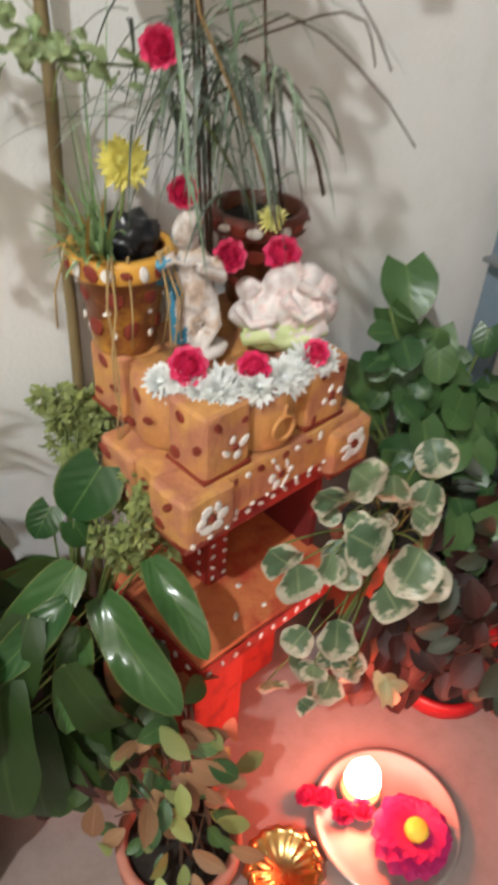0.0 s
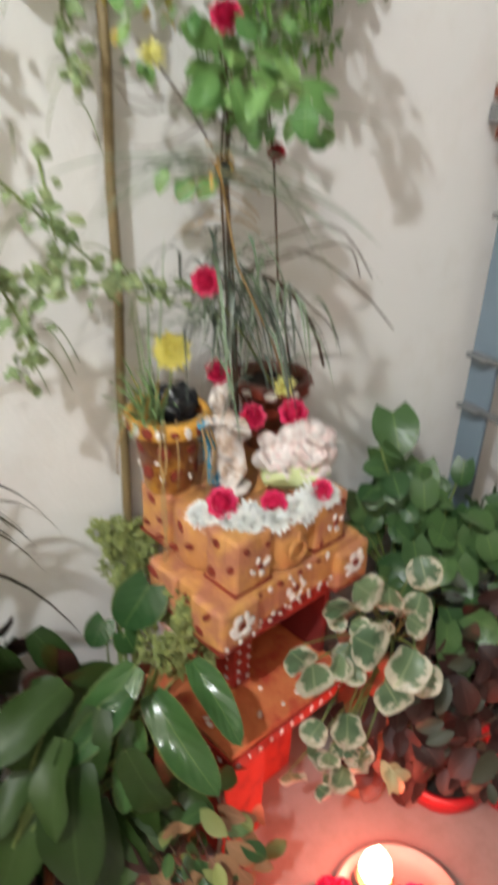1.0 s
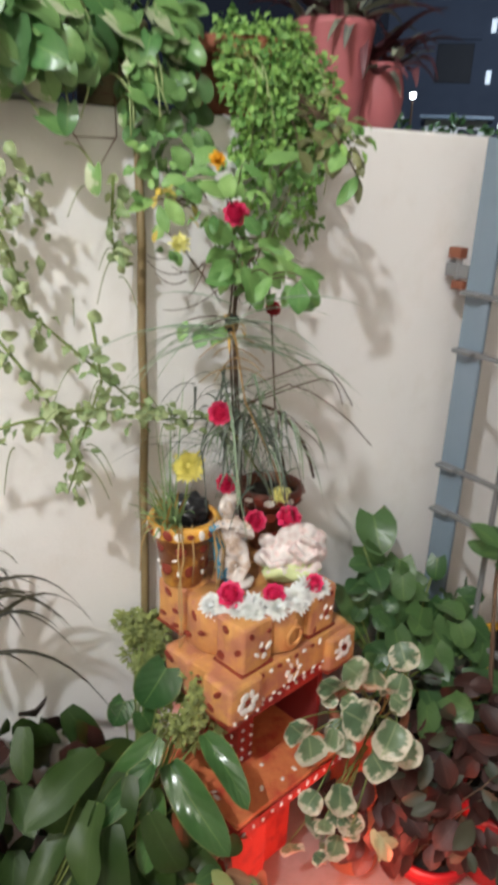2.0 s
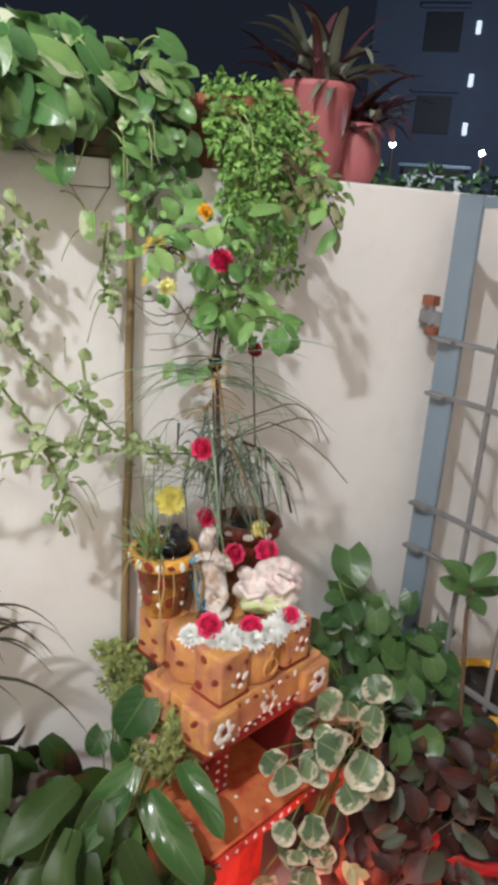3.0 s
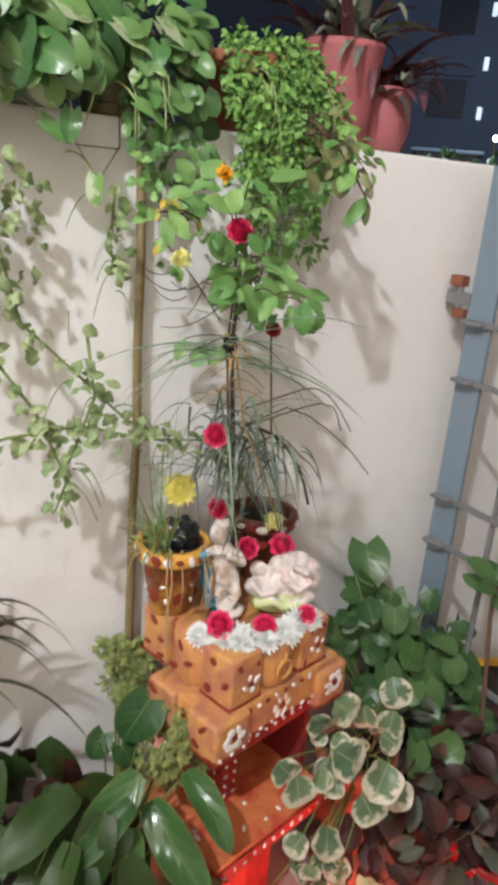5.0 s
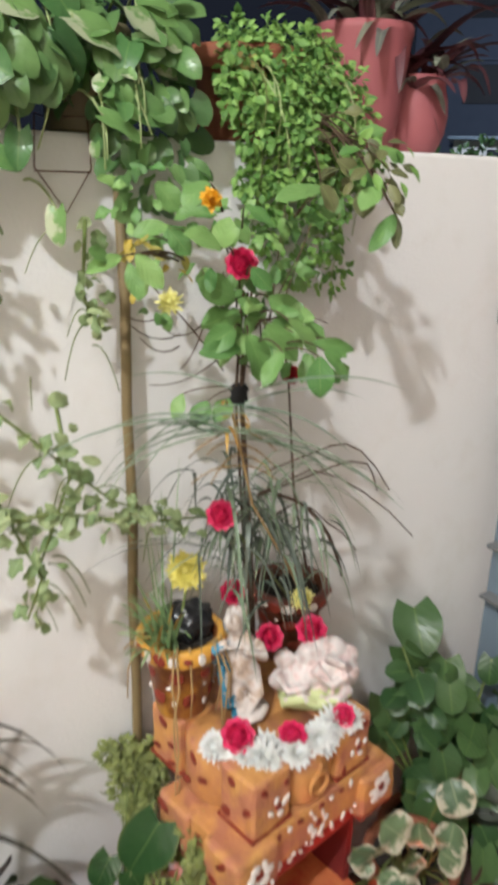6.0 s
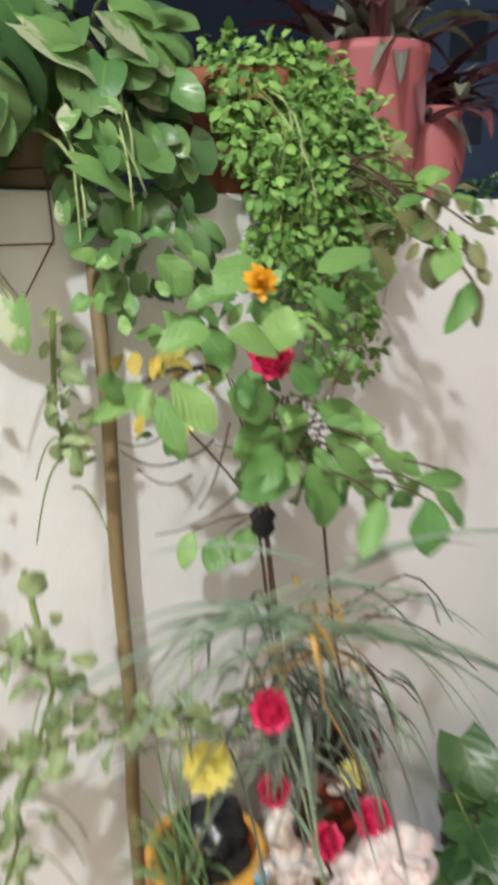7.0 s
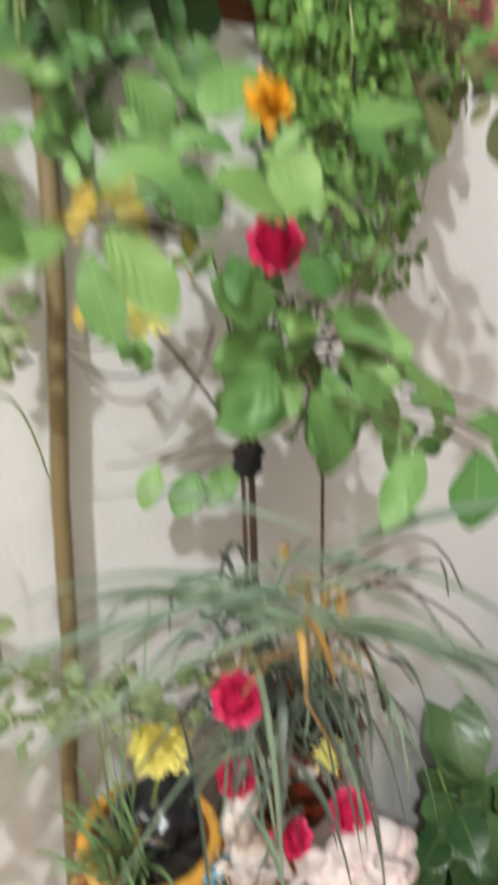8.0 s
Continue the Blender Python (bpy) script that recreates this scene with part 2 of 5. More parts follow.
def blades(parent, mats, rng, base, count, length, width, rise, ways=(0, 360), name="blade", sag=1.0, spread=0.3):
    """Long grass-like leaves that arch from base; each is a part."""
    for _ in range(count):
        a = radians(rng.uniform(*ways))
        ln = length * rng.uniform(0.6, 1.15)
        up = rise * rng.uniform(0.6, 1.3)
        bm = bmesh.new()
        uvl = bm.loops.layers.uv.new("UVMap")
        out = Vector((math.cos(a), math.sin(a), 0))
        side = Vector((-math.sin(a), math.cos(a), 0)) * width / 2
        p = Vector(base) + jitter(rng, spread * 0.02)
        prev = None
        n = 9
        if any(covers_bloom(p + out * ln * u + Vector((0, 0, up * u - sag * ln * u * u * 0.75)), 0.018) for u in (0.3, 0.45, 0.6, 0.75, 0.9)):
            bm.free()
            continue
        for i in range(n + 1):
            u = i / n
            c = p + out * ln * u * (1 - 0.12 * u) + Vector((0, 0, up * u - sag * ln * u * u * 0.75))
            k = min(1.0, 0.55 + 2 * u) * (1 - u) ** 0.5 + 0.03
            row = [(bm.verts.new(c - side * k), (u, 0)), (bm.verts.new(c + Vector((0, 0, -width * 0.22 * k))), (u, 0.5)), (bm.verts.new(c + side * k), (u, 1))]
            if prev:
                for q in range(2):
                    f = bm.faces.new((prev[q][0], prev[q + 1][0], row[q + 1][0], row[q][0]))
                    for loop, (_, uv) in zip(f.loops, (prev[q], prev[q + 1], row[q + 1], row[q])):
                        loop[uvl].uv = uv
            prev = row
        part(name, bm, rng.choice(mats), parent, smooth=True)


def pot_profile(r, h, lip=0.012, taper=0.72, lip_h=0.025, wall=0.008, soil=0.02):
    """Outside, rim, and the inside down to the soil."""
    return [(r * taper * 0.96, 0), (r * taper, 0.004), (r * 0.97 - lip, h - lip_h - 0.003), (r - lip * 0.4, h - lip_h), (r, h - lip_h + 0.003),
            (r, h - 0.004), (r - 0.003, h), (r - lip, h), (r - lip - wall * 0.3, h - 0.004), (r - lip - wall, h - soil - 0.02)]


def soil_disc(r, rng, bump=0.006):
    bm = bmesh.new()
    bmesh.ops.create_circle(bm, cap_ends=True, segments=24, radius=r)
    bmesh.ops.poke(bm, faces=bm.faces[:])
    bmesh.ops.subdivide_edges(bm, edges=bm.edges[:], cuts=2, use_grid_fill=True)
    for v in bm.verts:
        v.co.z += bump * noise.noise(v.co * 60)
    return bm


def weld(bm, reach):
    """Joins the petals of one flower at their base."""
    mid = [v for v in bm.verts if math.hypot(v.co.x, v.co.y) < reach]
    bmesh.ops.remove_doubles(bm, verts=mid, dist=reach * 1.6)


def rose_mesh(name, mat, radius):
    """A full rose: rings of cupped petals round a tight bud."""
    bm = bmesh.new()
    uvl = bm.loops.layers.uv.new("UVMap")
    heart = bm.verts.new((0, 0, -0.03 * radius))
    for k, (count, polar, size) in enumerate(((9, 96, 0.95), (8, 84, 0.8), (8, 66, 0.7), (7, 48, 0.6), (5, 30, 0.5), (3, 14, 0.4))):
        for i in range(count):
            a = radians(polar)
            out = 0.5 * radius
            m = pose(0, 0, 0.3 * radius, 0, 0, 360 * i / count + 31 * k + 7 * math.sin(5 * i + k)) @ pose(0, out * math.sin(a), out * math.cos(a), 180 - polar + (-64 if k == 0 else -22 if k == 1 else 6) + 5 * math.sin(3 * i + 2 * k)) @ pose(0, -0.2 * radius * size, 0)
            leaf_into(bm, uvl, m, radius * size, radius * 0.9 * size, "round", 0.25, -0.3 if k else 0.3, 0.14, 5, k + i)
            bm.verts.ensure_lookup_table()
            foot = bm.verts[-30:-25]
            for a, b in zip(foot, foot[1:]):
                bm.faces.new((heart, b, a))
    return mesh_of(bm, name, mat)


# ---- the materials of the place ----
def wall_paint(name, a, b):
    n = Nodes(name, 0.75)
    big = n.noise(1.3, 4)
    smear = n.noise(9, 5, 0.65)
    fine = n.noise(160, 4)
    c = n.mix(big, a, b)
    c = n.mix(n.ramp(smear, [(0.5, (0, 0, 0)), (0.8, (0.5, 0.5, 0.5))]), c, (0.67, 0.64, 0.59))
    n.set("Base Color", c)
    n.bump(n.math("ADD", n.math("MULTIPLY", smear, 1.2), fine), 0.25, 0.003)
    return n.mat


def floor_stone():
    n = Nodes("floor_stone", 0.45)
    c = n.mix(n.noise(3, 5), (0.24, 0.175, 0.16), (0.34, 0.265, 0.24))
    c = n.mix(n.ramp(n.noise(26, 6, 0.7), [(0.45, (0, 0, 0)), (0.75, (0.7, 0.7, 0.7))]), c, (0.2, 0.15, 0.13))
    n.set("Base Color", c)
    n.bump(n.noise(70, 5), 0.2, 0.002)
    return n.mat


def brushed_paint(name, a, b, dark, rough=0.5, worn=0.48, coat=0.15):
    """House paint put on by hand, with streaks and worn patches."""
    n = Nodes(name, rough)
    co = n.node("ShaderNodeMapping")
    co.inputs["Scale"].default_value = (30, 30, 7)
    n.link(n.coords(), co.inputs[0])
    streak = n.noise(2.0, 6, 0.6, co.outputs[0])
    c = n.mix(streak, a, b)
    c = n.mix(n.ramp(n.noise(22, 4), [(worn, (0, 0, 0)), (worn + 0.18, (0.85, 0.85, 0.85))]), c, dark)
    n.set("Base Color", c)
    n.set("Coat Weight", coat)
    n.bump(n.math("ADD", streak, n.noise(60, 5)), 0.8, 0.003)
    return n.mat


WALL = wall_paint("wall_paint", (0.745, 0.74, 0.725), (0.825, 0.82, 0.81))
# Slab and wall tones of unseen surfaces, picked for the light they bounce
BOUNCE_SLAB = wall_paint("bounce_slab_grey", (0.22, 0.2, 0.18), (0.3, 0.27, 0.24))
BOUNCE_WALL = wall_paint("bounce_wall_paint", (0.64, 0.57, 0.48), (0.7, 0.63, 0.54))
FLOOR = floor_stone()
ORANGE = brushed_paint("orange_paint", (0.45, 0.175, 0.055), (0.68, 0.37, 0.12), (0.42, 0.16, 0.1), 0.62, 0.42, 0.05)
SLAB_PAINT = brushed_paint("red_orange_paint", (0.55, 0.12, 0.05), (0.66, 0.25, 0.09), (0.45, 0.05, 0.03), 0.5)
OCHRE_RIM = brushed_paint("ochre_rim_paint", (0.58, 0.26, 0.035), (0.7, 0.4, 0.07), (0.3, 0.08, 0.03), 0.45, 0.55)
OCHRE = brushed_paint("ochre_paint", (0.55, 0.23, 0.03), (0.66, 0.36, 0.06), (0.17, 0.03, 0.018), 0.45, 0.34)
RED = brushed_paint("red_paint", (0.3, 0.015, 0.01), (0.42, 0.028, 0.015), (0.17, 0.008, 0.008), 0.8, coat=0.0)
MAROON = plain("maroon_glaze", (0.16, 0.04, 0.025), 0.45, vary=0.35, scale=60)
DARK_RED = plain("maroon_dab", (0.23, 0.03, 0.015), 0.5)
WHITE_DAB = plain("white_dab", (0.78, 0.74, 0.7), 0.5, vary=0.1)
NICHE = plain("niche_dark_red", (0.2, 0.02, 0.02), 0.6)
OLIVE = plain("olive_pole", (0.22, 0.16, 0.075), 0.6, vary=0.35)
STEEL = plain("grey_blue_enamel", (0.17, 0.225, 0.28), 0.42, vary=0.15, bump=0.15)
# Bar grey is darkened to put in the shade lying on the bars
STEEL_BAR = plain("shaded_grey_enamel", (0.17, 0.175, 0.18), 0.4, vary=0.15, bump=0.15)
RUST = plain("rusty_iron", (0.22, 0.075, 0.04), 0.75, vary=0.5, scale=120, bump=0.6)
PINK = plain("pink_clay", (0.36, 0.105, 0.115), 0.65, vary=0.14, scale=40)
TERRA = plain("terracotta", (0.3, 0.1, 0.05), 0.75, vary=0.4, scale=50)
# Lit copy of the terracotta, its pink put in for the flame's glow
FLAME_LIT_CLAY = plain("flame_lit_clay", (0.5, 0.2, 0.14), 0.75, vary=0.3, scale=50)
GREY_POT = plain("grey_plastic", (0.42, 0.43, 0.45), 0.45, vary=0.1)
OLIVE_BOX = plain("olive_plastic", (0.2, 0.165, 0.09), 0.6, vary=0.25)
RED_POT = plain("red_plastic", (0.34, 0.01, 0.014), 0.4, vary=0.2, bump=0.1)
YELLOW_POT = plain("yellow_plastic", (0.7, 0.36, 0.03), 0.45, vary=0.15)
BROWN_POT = plain("brown_glaze", (0.14, 0.045, 0.02), 0.35, vary=0.35, scale=60)
SOIL = plain("dark_soil", (0.025, 0.019, 0.014), 0.95, vary=0.6, scale=160, bump=1.0)
STEM = plain("green_stem", (0.15, 0.2, 0.05), 0.6, vary=0.35, scale=90)
BROWN_STEM = plain("brown_stem", (0.1, 0.06, 0.035), 0.75, vary=0.4, scale=120)
DRY_STEM = plain("dry_straw_stem", (0.42, 0.28, 0.12), 0.75, vary=0.4, scale=120)
BRASS = plain("brass", (0.78, 0.5, 0.2), 0.28, 1.0, vary=0.15, bump=0.1)
PLATE = plain("steel_plate", (0.5, 0.44, 0.4), 0.4, 0.7, vary=0.12, bump=0.05)
WICK = plain("clay_lamp", (0.4, 0.16, 0.07), 0.6)
FLAME = glow("flame", (1.0, 0.86, 0.68), 11.0)
ROSE = leaf_mat("rose_petal", (0.55, 0.01, 0.075), (0.78, 0.035, 0.15), 0.5)
DARK_ROSE = leaf_mat("dark_rose_petal", (0.28, 0.004, 0.012), (0.42, 0.008, 0.02), 0.5)
YELLOW = leaf_mat("yellow_petal", (0.86, 0.76, 0.16), (0.92, 0.9, 0.42), 0.55)
GOLD = leaf_mat("golden_petal", (0.72, 0.34, 0.015), (0.82, 0.52, 0.05), 0.5)
WHITE_PETAL = leaf_mat("white_petal", (0.72, 0.75, 0.76), (0.85, 0.87, 0.87), 0.5)
MAGENTA = leaf_mat("magenta_petal", (0.3, 0.008, 0.08), (0.48, 0.02, 0.14), 0.45)
YELLOW_WAX = plain("yellow_heart", (0.85, 0.6, 0.06), 0.6, vary=0.2, scale=200, bump=0.6)
L_PADDLE = leaf_mat("glossy_leaf", (0.018, 0.07, 0.012), (0.065, 0.17, 0.03), 0.2, rib=(0.14, 0.23, 0.07), rib_width=0.05, margin=(0.2, 0.22, 0.07), quilt=0.45)
L_POTHOS = leaf_mat("pothos_leaf", (0.04, 0.15, 0.03), (0.2, 0.42, 0.09), 0.3, rib=(0.16, 0.3, 0.09), spots=(0.44, 0.5, 0.32))
# Shaded copy of the pothos leaf; the shade is put into its green
L_POTHOS_SHADED = leaf_mat("old_pothos_leaf", (0.035, 0.12, 0.026), (0.14, 0.3, 0.065), 0.35, rib=(0.09, 0.17, 0.06))
PALE_STEM = plain("pale_green_stem", (0.34, 0.42, 0.18), 0.55, vary=0.3, scale=90)
L_HEART = leaf_mat("heart_leaf", (0.025, 0.085, 0.016), (0.085, 0.19, 0.04), 0.34, rib=(0.14, 0.23, 0.07), quilt=0.3)
L_GREEN = leaf_mat("bush_leaf", (0.06, 0.21, 0.035), (0.23, 0.46, 0.1), 0.44, rib=(0.26, 0.4, 0.14), rib_width=0.05, quilt=0.3)
L_YELLOWING = leaf_mat("yellowing_leaf", (0.3, 0.3, 0.08), (0.6, 0.42, 0.07), 0.55, rib=(0.4, 0.36, 0.14))
L_DRYING = leaf_mat("drying_leaf", (0.16, 0.11, 0.035), (0.36, 0.3, 0.09), 0.6)
L_OLIVE = leaf_mat("olive_leaf", (0.07, 0.1, 0.025), (0.2, 0.25, 0.07), 0.45, rib=(0.26, 0.3, 0.12))
L_SMALL = leaf_mat("small_leaf", (0.045, 0.17, 0.02), (0.25, 0.52, 0.085), 0.6)
L_MOSS = leaf_mat("mossy_leaf", (0.13, 0.19, 0.045), (0.31, 0.36, 0.11), 0.6)
L_VARI = leaf_mat("variegated_leaf", (0.05, 0.12, 0.04), (0.14, 0.24, 0.08), 0.38, rib=(0.28, 0.34, 0.19), tip=(0.5, 0.47, 0.36))
L_GRASS = leaf_mat("grass_blade", (0.1, 0.2, 0.08), (0.24, 0.36, 0.18), 0.4, rib=(0.34, 0.44, 0.28), rib_width=0.3)
L_GRASS_DARK = leaf_mat("dark_grass_blade", (0.06, 0.1, 0.05), (0.14, 0.2, 0.11), 0.4)
L_STRAW = leaf_mat("dry_blade", (0.3, 0.16, 0.04), (0.6, 0.38, 0.1), 0.6)
L_CORDY = leaf_mat("purple_leaf", (0.03, 0.012, 0.017), (0.15, 0.055, 0.065), 0.4, rib=(0.2, 0.08, 0.09), rib_width=0.2)
L_CORDY_PALE = leaf_mat("pale_long_leaf", (0.1, 0.13, 0.08), (0.24, 0.27, 0.19), 0.4, rib=(0.3, 0.3, 0.24), rib_width=0.2)
# Dark red put into the leaf for the flame's glow on dim foliage
L_RED_LIT = leaf_mat("wine_leaf", (0.02, 0.008, 0.007), (0.06, 0.02, 0.015), 0.55, rib=(0.08, 0.03, 0.025))
# Green darkened to hold the shade beside the gate
L_SHADED = leaf_mat("dull_leaf", (0.018, 0.034, 0.012), (0.05, 0.07, 0.025), 0.55)
# Paler red put into the seedlings' colour for light from the flame
L_SEEDLING_GLOW = leaf_mat("seedling_leaf", (0.2, 0.09, 0.05), (0.36, 0.22, 0.11), 0.5, rib=(0.4, 0.22, 0.13))
L_TUFT = leaf_mat("tuft_blade", (0.11, 0.27, 0.06), (0.28, 0.5, 0.17), 0.4, rib=(0.36, 0.52, 0.28), rib_width=0.3)
L_FAN = leaf_mat("fan_blade", (0.12, 0.25, 0.11), (0.27, 0.41, 0.22), 0.45, rib=(0.36, 0.46, 0.3), rib_width=0.3)
L_CREAM = leaf_mat("cream_leaf", (0.4, 0.36, 0.2), (0.6, 0.52, 0.3), 0.5, rib=(0.3, 0.34, 0.16))
L_CREEPER = leaf_mat("creeper_leaf", (0.12, 0.24, 0.06), (0.32, 0.45, 0.16), 0.5, rib=(0.36, 0.46, 0.22))
L_PALM = leaf_mat("palm_frond", (0.03, 0.038, 0.02), (0.11, 0.1, 0.06), 0.45)
# Shaded copy of the glossy leaf; its dark green stands in for shade
L_PADDLE_SHADED = leaf_mat("under_leaf", (0.011, 0.036, 0.0), (0.032, 0.08, 0.006), 0.5, rib=(0.05, 0.09, 0.025))

WALL_Y, WALL_TOP = 0.03, 1.475

# ---- setting ----
bm = bmesh.new()
box(bm, (-60, -60, -0.2), (60, 60, 0))
tagged(single("ground", bm, FLOOR, "worn grey-pink stone paving beneath the plants", "ground"), kind="structure")

bm = bmesh.new()
box(bm, (-3.15, WALL_Y, 0), (3.2, WALL_Y + 0.16, WALL_TOP), 0.006)
tagged(single("wall_back", bm, WALL, "cream-painted compound wall with leaf shadows", "wall"), kind="structure")
# Two unseen walls and a slab, added only to bounce the lamp's light
bm = bmesh.new()
box(bm, (-3.15, -2.9, 0), (-3.0, WALL_Y, 4.3), 0.006)
tagged(single("bounce_wall_side", bm, BOUNCE_WALL, "unseen cream wall added to bounce light", "wall"), kind="structure")
bm = bmesh.new()
box(bm, (-3.0, -3.05, 0), (3.2, -2.9, 4.3), 0.006)
tagged(single("bounce_wall_rear", bm, BOUNCE_WALL, "unseen cream wall added to bounce light", "wall"), kind="structure")
bm = bmesh.new()
box(bm, (-3.15, -3.05, 4.3), (3.2, -1.2, 4.42), 0.006)
tagged(single("ceiling", bm, BOUNCE_SLAB, "unseen grey-brown slab added to shape the bounced light", "ceiling"), kind="structure")


def pole():
    bm = bmesh.new()
    pts = [(-0.06 - 0.0006 * k + 0.002 * math.sin(3 * k), 0.004 + 0.003 * math.cos(5 * k), 0.0 + 1.42 * k / 10) for k in range(11)]
    tube(bm, pts, [0.0082, 0.0068], 10)
    single("support_pole", bm, OLIVE, "thin olive-brown bamboo pole standing against the wall", "pole", True)


pole()


def gate():
    g = thing("metal_gate", "open grey-blue steel gate of flat bars beside the wall", "gate", (0.655, 0, 0))
    y0, y1 = -0.042, -0.85
    bm = bmesh.new()
    box(bm, (-0.004, y0 - 0.062, 0.12), (0.006, y0, 1.47), 0.0015)
    box(bm, (0.006, y0 - 0.008, 0.12), (0.03, y0, 1.47), 0.0015)
    part("stile", bm, STEEL, g)
    bm = bmesh.new()
    box(bm, (-0.004, y1, 0.12), (0.03, y1 + 0.05, 1.47), 0.002)
    part("stile", bm, STEEL, g)
    for z in (1.445, 0.12):
        bm = bmesh.new()
        box(bm, (-0.002, y1 + 0.05, z), (0.028, y0 - 0.062, z + 0.022), 0.002)
        part("rail", bm, STEEL, g)
    for z in (1.172, 1.052, 0.791, 0.684, 0.42, 0.31):
        bm = bmesh.new()
        box(bm, (-0.016, y1 + 0.05, z - 0.005), (-0.004, y0 - 0.006, z + 0.005), 0.001)
        box(bm, (-0.03, y0 - 0.056, z - 0.003), (-0.0042, y0 - 0.006, z + 0.0045), 0.001)
        part("rung", bm, STEEL_BAR, g)
    for i in range(6):
        y = -0.198 - 0.125 * i
        bm = bmesh.new()
        tube(bm, [(-0.0, y, 0.13), (-0.0, y, 1.45)], [0.0065, 0.0065], 8)
        part("bar", bm, STEEL_BAR, g)
    for z, c in ((1.232, RUST), (0.3, RUST)):
        bm = bmesh.new()
        box(bm, (-0.012, -0.02, z + 0.004), (0.012, 0.012, z + 0.026), 0.003)
        h = part("hinge", bm, c, g, "rusty iron hinge")
        bm = bmesh.new()
        box(bm, (-0.01, -0.034, z - 0.058), (0.006, -0.004, z - 0.04), 0.003)
        part("hinge_pin", bm, c, h)
        bm = bmesh.new()
        tube(bm, [(-0.002, -0.012, z - 0.039), (-0.002, -0.012, z + 0.003)], [0.007, 0.007], 10)
        box(bm, (-0.006, -0.042, z - 0.034), (0.004, 0.02, z - 0.006), 0.002)
        part("hinge_strap", bm, STEEL_BAR, h)


gate()


# ---- planter shrine ----
def dot_mesh(name, mat):
    bm = bmesh.new()
    bmesh.ops.create_uvsphere(bm, u_segments=8, v_segments=4, radius=1.0)
    return mesh_of(bm, name, mat)


WHITE_DOT, RED_DOT = dot_mesh("white_dot", WHITE_DAB), dot_mesh("red_dot", DARK_RED)


def dab(mesh, parent, at, normal, r, rng):
    """A small dome of thick paint on a surface."""
    n = Vector(normal).normalized()
    m = Matrix.Translation(at) @ n.to_track_quat("Z", "Y").to_matrix().to_4x4()
    part(mesh.name, mesh, None, parent, at=m @ pose(0, 0, 0, 0, 0, rng.uniform(0, 180)) @ Matrix.Diagonal((r * rng.uniform(0.5, 1.05), r * rng.uniform(0.75, 1.5), 0.0022, 1)))


def hand_made(bm):
    """Unevens a cast block a little, as trowelled by hand."""
    bmesh.ops.subdivide_edges(bm, edges=[e for e in bm.edges if e.calc_length() > 0.03], cuts=3, use_grid_fill=True)
    for v in bm.verts:
        v.co += 0.0022 * noise.noise_vector(v.co * 38)
    return bm


